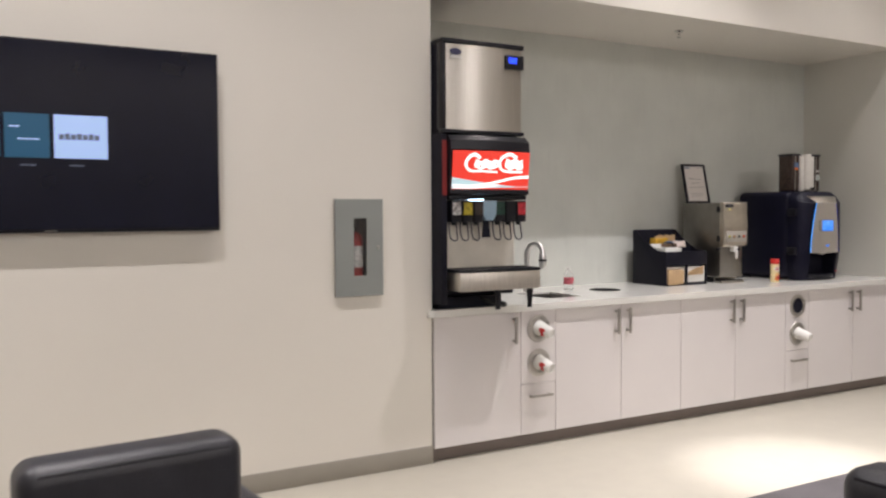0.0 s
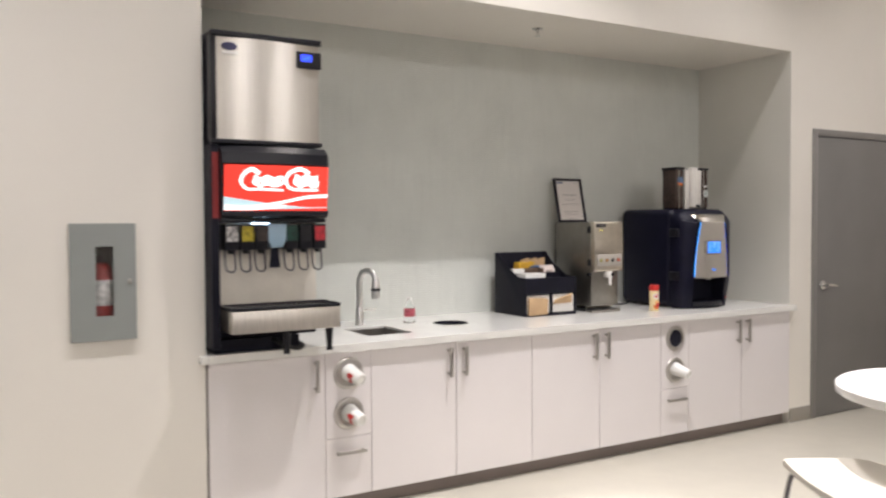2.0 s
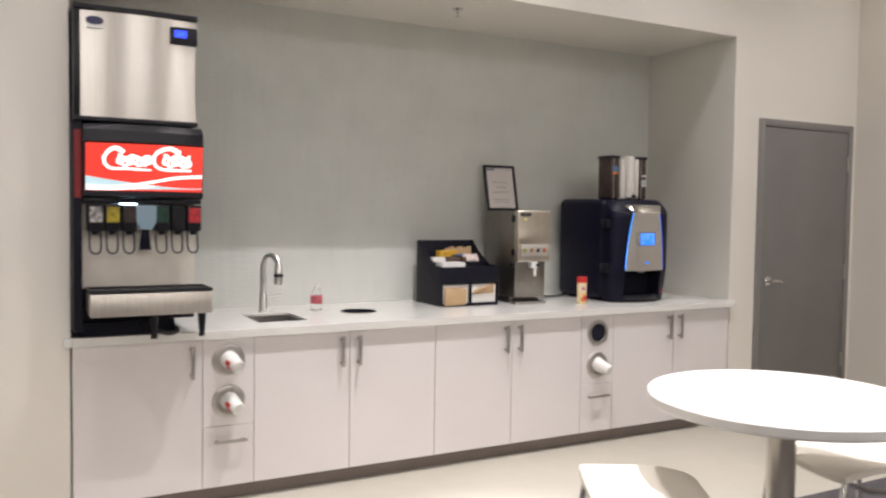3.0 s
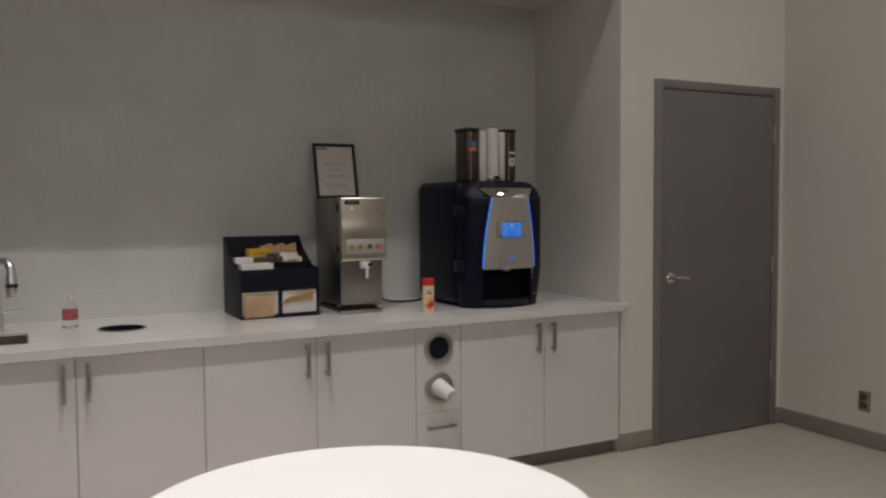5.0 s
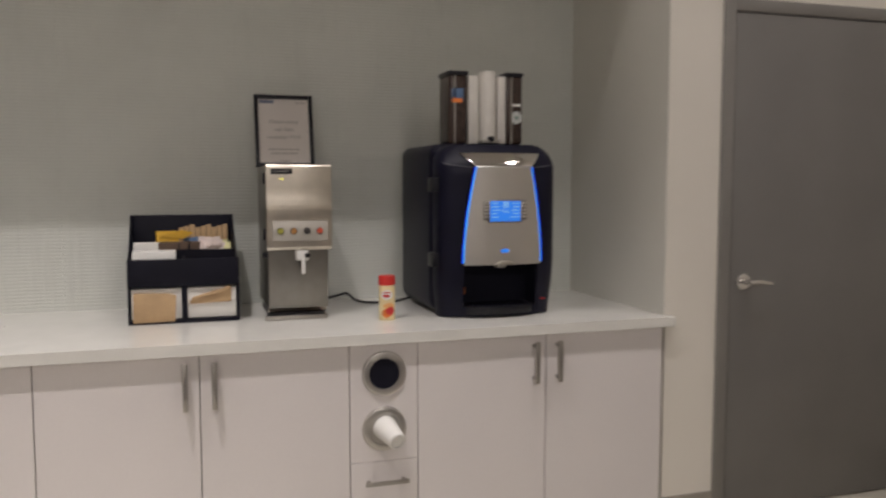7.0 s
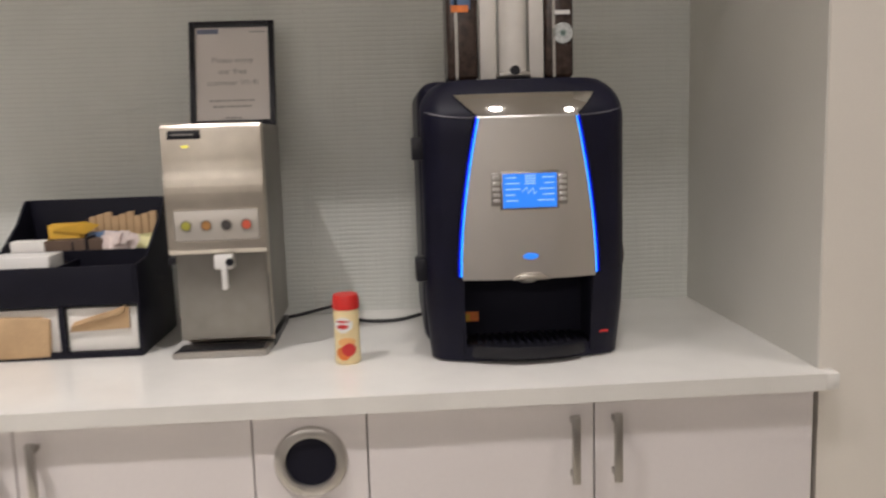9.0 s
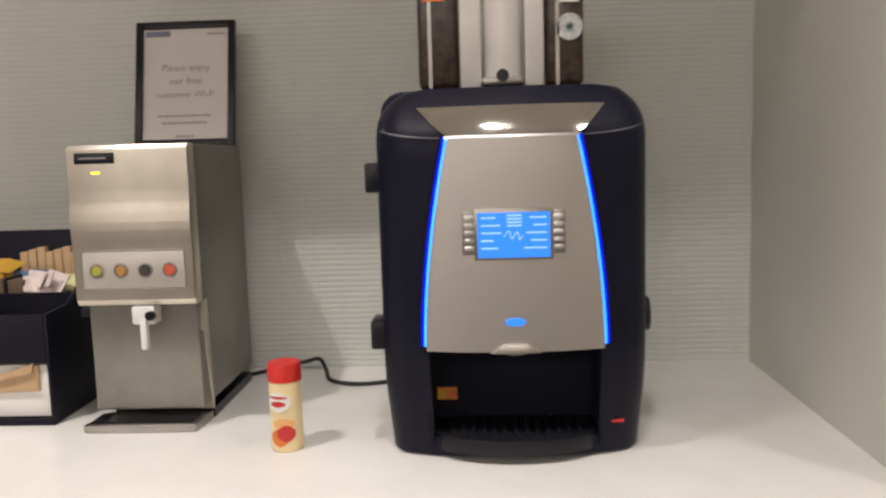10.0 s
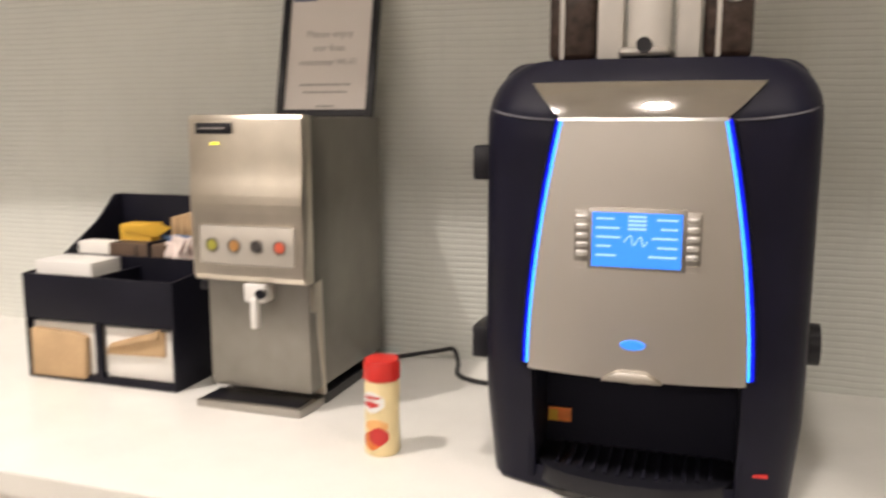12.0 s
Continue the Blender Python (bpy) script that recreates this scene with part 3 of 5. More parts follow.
# steel made paler to include the work light falling on the panel
part("splash_panel", box(B(), (DX + 0.008, 4.448, 1.085), (DR - 0.012, 4.459, 1.50)), material("lit_splash_steel", (0.80, 0.76, 0.68), 0.45, 0.55, vary=0.05, scale=9, fine=0.03), soda, "brushed steel splash panel")
part("side_panel", box(B(), (2.998, 4.34, 0.90), (DX + 0.005, 4.50, 1.838), 0.004), M_BLACKM, soda)
part("side_stripe", box(B(), (3.004, 4.3385, 1.50), (DX + 0.003, 4.345, 1.80)), material("dark_red_print", (0.22, 0.012, 0.012), 0.5), soda, "red printed side panel")


def sign_y(x, z):
    """The sign's face: bowed outwards, leaning a little forward at the top."""
    u = (x - (DX + DR) / 2) / 0.26
    return 4.285 + 0.035 * u * u - (z - 1.62) * 0.12


def sign_sheet(x0, x1, z0, z1, off, n=20, wave=None):
    bm = B()
    cols = []
    for i in range(n + 1):
        x = x0 + (x1 - x0) * i / n
        a, b = wave(i / n) if wave else (z0, z1)
        cols.append([bm.verts.new((x, sign_y(x, z) - off, z)) for z in (a, b)])
    for p, q in zip(cols, cols[1:]):
        bm.faces.new((p[0], q[0], q[1], p[1]))
    return bm


bm = B()
n = 20
rings = []
for i in range(n + 1):
    x = DX + 0.008 + (DR - DX - 0.008) * i / n
    yf = sign_y(x, 1.62)
    rings.append([bm.verts.new(p) for p in ((x, yf + 0.012, 1.502), (x, yf - 0.004, 1.512), (x, yf - 0.004, 1.53), (x, yf + 0.006, 1.535), (x, yf - 0.006, 1.742), (x, yf - 0.018, 1.75), (x, yf - 0.010, 1.80), (x, yf + 0.03, 1.832), (x, 4.47, 1.836), (x, 4.47, 1.502))])
for a, b in zip(rings, rings[1:]):
    for k in range(10):
        bm.faces.new((a[k], a[(k + 1) % 10], b[(k + 1) % 10], b[k]))
bm.faces.new(rings[0])
bm.faces.new(rings[-1][::-1])
head = part("sign_housing", bm, M_BLACK, soda)
part("sign_face", sign_sheet(DX + 0.016, DR - 0.006, 1.534, 1.742, 0.012), M_SIGNR, head, "backlit red sign face")
part("sign_band", sign_sheet(DX + 0.016, DR - 0.006, 0, 0, 0.0135, 24, lambda t: (1.536 + 0.012 * t, 1.536 + max(0.004, 0.062 * (1 - t) ** 1.6) + 0.012 * t)), M_SIGNB, head, "pale blue wave on the sign")
bm = B()
ribbon(bm, [(DX + 0.02, 1.556), (DX + 0.13, 1.551), (DX + 0.28, 1.573), (DX + 0.40, 1.597), (DR - 0.008, 1.606)], lambda x, z: sign_y(x, z) - 0.0155, lambda t: 0.009 + 0.006 * t)
ribbon(bm, [(DX + 0.02, 1.540), (DX + 0.16, 1.541), (DX + 0.30, 1.558)], lambda x, z: sign_y(x, z) - 0.0155, 0.006)
part("sign_ribbon", bm, M_SIGNW, head, "white ribbon on the sign")
bm = B()
sy = lambda x, z: sign_y(x, z) - 0.0155
# flowing white strokes stand in for the lettering
def curl(x0, x1, z, tall, loops, w):
    pts = []
    for k in range(loops * 8 + 1):
        a = 2 * math.pi * k / 8
        pts.append((x0 + (x1 - x0) * k / (loops * 8) + 0.016 * math.sin(a), z + tall * (0.55 * math.cos(a) + 0.22 * math.cos(a * 0.31))))
    ribbon(bm, pts, sy, w, steps=4)


ox = DX + 0.085
ribbon(bm, [(ox + 0.085, 1.702), (ox + 0.05, 1.722), (ox + 0.015, 1.70), (ox + 0.004, 1.665), (ox + 0.03, 1.634), (ox + 0.10, 1.632), (ox + 0.20, 1.628)], sy, lambda t: 0.020 - 0.012 * t)
curl(ox + 0.06, ox + 0.20, 1.668, 0.030, 7, 0.012)
ribbon(bm, [(ox + 0.33, 1.708), (ox + 0.28, 1.728), (ox + 0.225, 1.706), (ox + 0.212, 1.664), (ox + 0.25, 1.634), (ox + 0.38, 1.632)], sy, lambda t: 0.020 - 0.010 * t)
curl(ox + 0.255, ox + 0.375, 1.672, 0.036, 6, 0.012)
part("sign_stroke", bm, M_SIGNW, head, "white flowing strokes on the sign")
part("lower_trim", box(B(), (DX + 0.012, 4.33, 1.478), (DR - 0.006, 4.45, 1.501), 0.004), M_BLACK, soda)
part("work_light", box(B(), (DX + 0.165, 4.335, 1.4735), (DX + 0.235, 4.385, 1.4775)), M_COOL, soda, "cool white work light")

M_LEVER = material("dark_lever", (0.035, 0.035, 0.045), 0.35, vary=0.05)
LABELS = [material("printed_grey_label", (0.45, 0.43, 0.42), 0.45, vary=0.9, scale=55), material("olive_yellow_label", (0.50, 0.40, 0.03), 0.45, vary=0.4, scale=40), material("dark_brown_label", (0.03, 0.018, 0.014), 0.4, vary=0.5, scale=50), None, material("dark_green_label", (0.008, 0.05, 0.035), 0.4, vary=0.5, scale=50), M_BLACK, material("wine_red_label", (0.40, 0.02, 0.03), 0.35, vary=0.5, scale=45)]
for k, lm in enumerate(LABELS):
    vx = DX + 0.062 + 0.0715 * k
    if lm is None:
        # the work light's bluish glow is put into the chute's colour
        c = part("ice_chute", prism(B(), [(vx - 0.05, 1.472), (vx + 0.05, 1.472), (vx + 0.046, 1.40), (vx + 0.026, 1.36), (vx - 0.026, 1.36), (vx - 0.046, 1.40)], 1, 4.335, 4.44, 0.004), material("ice_chute_blue_lit", (0.36, 0.52, 0.66), 0.3), soda, "ice chute coloured pale blue for the work light's glow")
        part("chute_lever", prism(B(), [(vx - 0.016, 1.36), (vx + 0.016, 1.36), (vx + 0.026, 1.265), (vx - 0.026, 1.265)], 1, 4.37, 4.385, 0.002), M_NAVY, c)
        continue
    v = part("valve", box(B(), (vx - 0.032, 4.335, 1.352), (vx + 0.032, 4.45, 1.472), 0.006), M_BLACK, soda)
    part("flavour_label", box(B(), (vx - 0.027, 4.3325, 1.392), (vx + 0.027, 4.3345, 1.462)), lm, v)
    part("nozzle", lathe(B(), [(0.012, 1.335), (0.017, 1.352), (0.017, 1.36)], (vx, 4.37, 0), 16), M_BLACK, v)
    part("lever", tube(B(), [(vx - 0.022, 4.385, 1.36), (vx - 0.024, 4.378, 1.30), (vx - 0.020, 4.366, 1.262), (vx, 4.358, 1.250), (vx + 0.020, 4.366, 1.262), (vx + 0.024, 4.378, 1.30), (vx + 0.022, 4.385, 1.36)], 0.004, 8), M_LEVER, v, "dark plastic loop lever")

TY = 4.235
tray = part("drip_tray", prism(B(), [(TY, 0.976), (TY + 0.004, 1.078), (4.44, 1.078), (4.44, 0.976)], 0, DX + 0.026, 3.582, 0.004), material("worn_tray_steel", (0.66, 0.62, 0.56), 0.42, 1.0, vary=0.10, scale=6, bump=0.03, bump_scale=30, stretch=(30, 30, 0.6), fine=0.03), soda, "brushed steel drip tray front")
bm = B()
for lo, hi in (((DX + 0.024, TY + 0.002), (3.584, TY + 0.014)), ((DX + 0.024, 4.425), (3.584, 4.446)), ((DX + 0.024, TY + 0.014), (DX + 0.036, 4.425)), ((3.572, TY + 0.014), (3.584, 4.425))):
    box(bm, (*lo, 1.0785), (*hi, 1.094), 0.002)
part("tray_rim", bm, M_BLACK, tray)
bm = B()
for k in range(36):
    x = DX + 0.040 + 0.0142 * k
    box(bm, (x, TY + 0.014, 1.082), (x + 0.006, 4.425, 1.087))
part("tray_grid", bm, M_BLACK, tray)
for lx in (DX + 0.30, 3.545):
    for ly in (4.29, 5.10):
        part("leg", lathe(B(), [(0.016, 0), (0.013, 0.02), (0.019, 0.10), (0.021, 0.113)], (lx, ly, TOP), 16), M_BLACK, soda)
part("under_tray_hose", tube(B(), [(3.30, 4.55, 0.95), (3.33, 4.40, 0.90), (3.40, 4.36, 0.875), (3.46, 4.42, 0.875), (3.47, 4.55, 0.88)], 0.011, 10), M_CABLE, soda, "black drain hose")
part("base_shelf", box(B(), (DX, 4.44, TOP + 0.001), (3.45, 5.15, 0.93), 0.004), M_BLACKM, soda)

IX0, IX1, IY, IZ0, IZ1 = 3.006, 3.530, 4.335, 1.840, 2.352
ice = thing("ice_machine", (3.28, 4.75, IZ0), "stainless steel ice maker on top of the drink dispenser", "ice machine", plan=True)
part("housing", box(B(), (IX0, IY + 0.03, IZ0), (IX1, 5.12, IZ1 - 0.012), 0.004), M_BLACKM, ice)
bm = B()
n = 18
cols = []
for i in range(n + 1):
    u = -1 + 2 * i / n
    x = (IX0 + IX1) / 2 + 0.012 + u * 0.248
    y = IY + 0.018 * u * u
    cols.append([bm.verts.new((x, y, z)) for z in (IZ0 + 0.02, IZ1 - 0.025)] + [bm.verts.new((x, IY + 0.032, z)) for z in (IZ1 - 0.025, IZ0 + 0.02)])
for a, b in zip(cols, cols[1:]):
    for k in range(4):
        bm.faces.new((a[k], b[k], b[(k + 1) % 4], a[(k + 1) % 4]))
bm.faces.new(cols[0])
bm.faces.new(cols[-1][::-1])
fp = part("front_panel", bm, M_STEEL, ice, "brushed stainless front panel")
part("top_trim", box(B(), (IX0 - 0.004, IY - 0.006, IZ1 - 0.026), (IX1 + 0.006, 5.12, IZ1), 0.006), M_BLACK, ice)
part("bottom_trim", box(B(), (IX0 - 0.004, IY - 0.004, IZ0), (IX1 + 0.006, IY + 0.04, IZ0 + 0.021), 0.004), M_BLACK, ice)
part("side_trim", box(B(), (IX0 - 0.004, IY + 0.002, IZ0 + 0.02), (IX0 + 0.024, IY + 0.06, IZ1 - 0.02), 0.005), M_BLACK, ice)
d = part("control_panel", box(B(), (IX1 - 0.118, IY - 0.006, 2.213), (IX1 + 0.004, IY + 0.012, 2.292), 0.004), M_BLACK, ice)
part("display", box(B(), (IX1 - 0.100, IY - 0.008, 2.245), (IX1 - 0.045, IY - 0.0055, 2.277)), M_LCDB, d, "lit deep blue display")
bm = B()
for k, w in enumerate((0.018, 0.028, 0.014)):
    box(bm, (IX1 - 0.092 + 0.012 * k, IY - 0.0092, 2.252 + 0.006 * k), (IX1 - 0.092 + 0.012 * k + w, IY - 0.0082, 2.2545 + 0.006 * k))
part("display_text", bm, M_LCD, d)
part("maker_badge", lathe(B(), [(0.001, 0.004), (0.034, 0.004), (0.037, 0.0)], seg=24, m=Matrix.Translation((IX0 + 0.085, IY + 0.004, 2.283)) @ Matrix.Rotation(radians(90), 4, "X") @ Matrix.Diagonal((1, 0.5, 1, 1))), material("navy_badge", (0.03, 0.03, 0.09), 0.4), fp, "navy oval badge")
part("badge_strip", box(B(), (IX0 + 0.05, IY + 0.0005, 2.248), (IX0 + 0.122, IY + 0.006, 2.262)), M_WHITEP, fp)

# ---- condiment caddy and what is in it ----
CX0, CX1, CF, CB = 5.140, 5.552, 4.850, 5.205
caddy = thing("condiment_caddy", ((CX0 + CX1) / 2, CF, TOP), "black plastic condiment caddy with bins for tea, sugar and napkins", "caddy", plan=True)
side = [(CB, TOP), (CB, 1.268), (CB - 0.03, 1.268), (CB - 0.10, 1.205), (CF + 0.10, 1.118), (CF, 1.112), (CF, TOP)]
part("side_panel", prism(B(), side, 0, CX0, CX0 + 0.008, 0.002), M_BLACKM, caddy)
part("side_panel", prism(B(), side, 0, CX1 - 0.008, CX1, 0.002), M_BLACKM, caddy)
part("back_panel", box(B(), (CX0 + 0.008, CB - 0.01, TOP), (CX1 - 0.008, CB, 1.268), 0.002), M_BLACKM, caddy)
part("base", box(B(), (CX0 + 0.008, CF + 0.01, TOP), (CX1 - 0.008, CB - 0.01, TOP + 0.012)), M_BLACKM, caddy)
part("front_panel", box(B(), (CX0 + 0.008, CF, 1.005), (CX1 - 0.008, CF + 0.010, 1.112), 0.003), M_BLACKM, caddy)
part("front_sill", box(B(), (CX0 + 0.008, CF, TOP), (CX1 - 0.008, CF + 0.010, TOP + 0.016), 0.002), M_BLACKM, caddy)
CM = (CX0 + CX1) / 2
part("front_mullion", box(B(), (CM - 0.008, CF, TOP + 0.016), (CM + 0.008, CF + 0.010, 1.005)), M_BLACKM, caddy)
part("bin_floor", box(B(), (CX0 + 0.008, CF + 0.01, 1.03), (CX1 - 0.008, CB - 0.01, 1.038)), M_BLACKM, caddy)
part("step", box(B(), (CX0 + 0.008, CF + 0.155, 1.038), (CX1 - 0.008, CF + 0.163, 1.135)), M_BLACKM, caddy)
part("divider", box(B(), (CM - 0.004, CF + 0.01, 1.038), (CM + 0.004, CF + 0.155, 1.112)), M_BLACKM, caddy)
part("divider", box(B(), (CM + 0.02, CF + 0.163, 1.038), (CM + 0.026, CB - 0.01, 1.17)), M_BLACKM, caddy)
for i, (a, b) in enumerate(((CX0 + 0.012, CM - 0.010), (CM + 0.010, CX1 - 0.012))):
    nap = thing("napkin_stack", ((a + b) / 2, CF + 0.02, TOP + 0.016), "stack of white and brown paper napkins in the caddy", "napkins", "napkins in the caddy", plan=True)
    part("napkin_block", box(B(), (a, CF + 0.013, TOP + 0.017), (b, CF + 0.13, 0.998), 0.003), M_PAPERW, nap)
    if i == 0:
        poly = [(a + 0.006, TOP + 0.008), (b - 0.026, TOP + 0.010), (b - 0.020, 0.972), (b - 0.05, 0.980), (a + 0.008, 0.984)]
        part("brown_napkin", prism(B(), poly, 1, CF - 0.006, CF + 0.012, 0.002), M_KRAFT, nap, "folded brown paper napkin")
    else:
        part("brown_napkin", prism(B(), [(a + 0.006, 0.935), (b - 0.020, 0.940), (b - 0.018, 1.0), (a + 0.10, 0.985), (a + 0.02, 0.962)], 1, CF + 0.004, CF + 0.012, 0.002), M_KRAFT, nap, "folded brown paper napkin")
        part("brown_fold", prism(B(), [(a + 0.002, 0.948), (b - 0.03, 0.982), (b - 0.024, 1.006), (a + 0.11, 0.985)], 1, CF - 0.004, CF + 0.004, 0.001), M_KRAFT, nap, "loose brown corner")


def carton(name, x, y, z, size, turn, mat, label, cat):
    t = thing(name, (x, y, z), label, cat, turn=turn)
    sx, sy, sz = (s / 2 for s in size)
    part("box_body", box(B(), (-sx, -sy, 0), (sx, sy, 2 * sz), 0.002), mat, t)
    return t


t = carton("tea_carton", CX0 + 0.145, CF + 0.25, 1.039, (0.085, 0.06, 0.165), 8, M_YELLOW, "open yellow card tea carton", "carton")
part("flap", prism(B(), [(-0.03, 0.150), (0.055, 0.172), (0.10, 0.160), (0.06, 0.135)], 1, -0.034, -0.031), M_YELLOW, t, "raised yellow flap")
t = carton("tea_carton", CM - 0.015, CF + 0.195, 1.039, (0.16, 0.055, 0.125), 2, M_BROWN, "dark brown card tea carton", "carton")
part("seam", box(B(), (-0.004, -0.0285, 0.01), (0.0, -0.0277, 0.12)), M_DARK, t)
t = carton("lid_stack", CX0 + 0.075, CF + 0.19, 1.039, (0.115, 0.045, 0.125), 1, M_PAPERW, "stack of white paper packets standing in the caddy", "packets")
t = carton("lid_stack", CX0 + 0.098, CF + 0.075, 1.039, (0.16, 0.10, 0.100), 0, M_WHITEP, "stack of white packets lying in the caddy", "packets")
for k in range(9):
    x = CM - 0.005 + 0.022 * k
    carton("stir_pack", x, CF + 0.318, 1.039, (0.020, 0.022, 0.176 + 0.006 * (k % 3)), -4 + 3 * (k % 3), M_KRAFT, "brown paper sachet standing upright", "sachet")
rnd = random.Random(4)
for k in range(22):
    m = (M_BLUEP, M_LEMONP, M_PINKP)[0 if k < 5 else 1 if k < 12 else 2]
    x = CM + (0.055 if k < 5 else 0.13 if k < 12 else 0.11) + rnd.uniform(-0.03, 0.03)
    y = CF + (0.25 if k < 12 else 0.195) + rnd.uniform(-0.02, 0.02)
    t = thing("sweetener_packet", (x, y, 1.039), ("blue" if k < 5 else "pale yellow" if k < 12 else "pale pink") + " paper sweetener packet among others in the caddy", "packet", "sweetener packets")
    q = Matrix.Rotation(radians(rnd.uniform(-40, 40)), 4, "Z") @ Matrix.Rotation(radians(rnd.uniform(45, 85)), 4, "X") @ Matrix.Rotation(radians(rnd.uniform(-25, 25)), 4, "Y")
    bm = box(B(), (-0.03, -0.02, -0.002), (0.03, 0.02, 0.002), 0.0015, 1)
    box(bm, (-0.034, -0.02, -0.0005), (-0.03, 0.02, 0.0005))
    bmesh.ops.transform(bm, verts=bm.verts[:], matrix=Matrix.Translation((0, 0, 0.105 + rnd.uniform(-0.01, 0.02))) @ q)
    # the packets stand on a paper heap
    part("sachet", bm, m, t)
    part("lower_edge", box(B(), (-0.012, -0.004, 0), (0.012, 0.004, 0.10), 0.001, 1), m, t)

# ---- hot drink dispenser ----
HX0, HX1, HF, HB = 5.662, 5.904, 4.790, 5.205
hot = thing("hot_chocolate_machine", ((HX0 + HX1) / 2, HF, TOP), "stainless steel hot drink dispenser with four coloured buttons", "drink dispenser", plan=True)
# the housing's steel is coloured darker to carry the dark reflection on its side
part("housing", box(B(), (HX0, HF + 0.035, 0.905), (HX1 - 0.006, HB, 1.470), 0.004), material("shaded_housing_steel", (0.29, 0.275, 0.25), 0.4, 1.0, vary=0.10, scale=6, bump=0.03, bump_scale=25, fine=0.03), hot)
# the door bows out between two level creases
prof = [(HF + 0.04, 1.472), (HF + 0.006, 1.474), (HF, 1.464), (HF - 0.001, 1.38), (HF - 0.0025, 1.355), (HF - 0.005, 1.335), (HF - 0.007, 1.315), (HF - 0.0075, 1.298), (HF - 0.0065, 1.280), (HF - 0.0045, 1.262), (HF - 0.004, 1.152), (HF + 0.004, 1.140), (HF + 0.04, 1.138)]
dr = part("door", prism(B(), prof, 0, HX0 - 0.006, HX1 + 0.004, 0.0015), M_HOT, hot, "bowed brushed steel door")
part("maker_plate", box(B(), (HX0 + 0.012, HF - 0.004, 1.436), (HX0 + 0.094, HF, 1.458), 0.001), M_BLACK, dr)
part("plate_text", box(B(), (HX0 + 0.022, HF - 0.005, 1.4455), (HX0 + 0.078, HF - 0.0039, 1.4485)), M_INK, dr)
bm = B()
box(bm, (HX0 + 0.046, HF - 0.0035, 1.415), (HX0 + 0.062, HF, 1.419))
part("indicator", bm, M_AMBER, dr, "amber indicator lamp")
bp = part("button_plate", box(B(), (HX0 + 0.014, HF - 0.011, 1.176), (HX1 - 0.012, HF - 0.0045, 1.256), 0.006), material("grey_button_plate", (0.50, 0.47, 0.42), 0.4, 0.3), dr)
for k, bmtl in enumerate((material("olive_button", (0.36, 0.34, 0.06), 0.4), material("tan_button", (0.42, 0.21, 0.07), 0.4), material("charcoal_button", (0.05, 0.045, 0.045), 0.4), material("salmon_button", (0.62, 0.11, 0.06), 0.4))):
    part("button", lathe(B(), [(0.001, 0.003), (0.010, 0.003), (0.012, 0.0)], seg=20, m=Matrix.Translation((HX0 + 0.045 + 0.051 * k, HF - 0.011, 1.215)) @ Matrix.Rotation(radians(90), 4, "X")), bmtl, bp)
    part("button_ring", lathe(B(), [(0.0122, 0.0), (0.0124, 0.0025), (0.0145, 0.0025), (0.0155, 0.0)], seg=24, m=Matrix.Translation((HX0 + 0.045 + 0.051 * k, HF - 0.011, 1.215)) @ Matrix.Rotation(radians(90), 4, "X"), caps=False), M_HANDLE, bp, "dull metal ring")
part("lower_body", prism(B(), [(HF + 0.09, 1.137), (HF + 0.04, 1.132), (HF + 0.04, 1.078), (HF + 0.064, 1.070), (HF + 0.066, 1.03), (HF + 0.092, 0.886), (HF + 0.10, 0.886)], 0, HX0 + 0.004, HX1 - 0.004, 0.002), M_HOT, hot)
sp = part("spout", box(B(), (5.768, HF - 0.002, 1.098), (5.818, HF + 0.042, 1.138), 0.006), M_WHITEP, hot, "white plastic spout")
part("nozzle", box(B(), (5.787, HF - 0.010, 1.046), (5.802, HF + 0.008, 1.11), 0.004), M_WHITEP, sp)
part("spout_screw", cyl(B(), (5.810, HF - 0.010, 1.118), (5.810, HF + 0.002, 1.118), 0.010, seg=16), M_BLACK, sp)
dt = part("drip_tray", prism(B(), [(HX0 - 0.018, HF + 0.002), (HX1 - 0.016, HF + 0.002), (HX1 - 0.008, HF + 0.10), (HX0 + 0.0, HF + 0.10)], 2, TOP + 0.001, TOP + 0.018, 0.002), M_HANDLE, hot)
part("drip_grille", box(B(), (HX0 - 0.006, HF + 0.012, TOP + 0.0185), (HX1 - 0.026, HF + 0.074, TOP + 0.021)), M_BLACK, dt)
part("foot_plinth", box(B(), (HX0 + 0.01, HF + 0.102, TOP + 0.001), (HX1 - 0.006, HB - 0.01, 0.885)), M_BLACK, hot)
for hz in (1.20, 1.42):
    part("door_hinge", box(B(), (HX0 - 0.016, HF + 0.035, hz - 0.022), (HX0, HF + 0.06, hz + 0.022), 0.003), M_BLACK, hot)
part("door_catch", box(B(), (HX0 - 0.02, HF + 0.036, 1.110), (HX0 + 0.002, HF + 0.06, 1.130), 0.003), M_BLACK, hot)

def lettering(words, width, y, z):
    """Printed words, centred, facing -y, with their foot at z."""
    cu = bpy.data.curves.new("words", "FONT")
    cu.body, cu.align_x, cu.resolution_u = words, "CENTER", 2
    ob = bpy.data.objects.new("words", cu)
    me = bpy.data.meshes.new_from_object(ob)
    bm = B()
    bm.from_mesh(me)
    bpy.data.objects.remove(ob)
    bpy.data.curves.remove(cu)
    bpy.data.meshes.remove(me)
    xs = [v.co.x for v in bm.verts]
    k = width / (max(xs) - min(xs))
    m = Matrix.Translation((0, y, z - 0.007)) @ Matrix.Rotation(radians(90), 4, "X") @ Matrix.Scale(k, 4)
    bmesh.ops.transform(bm, verts=bm.verts[:], matrix=m)
    return bm


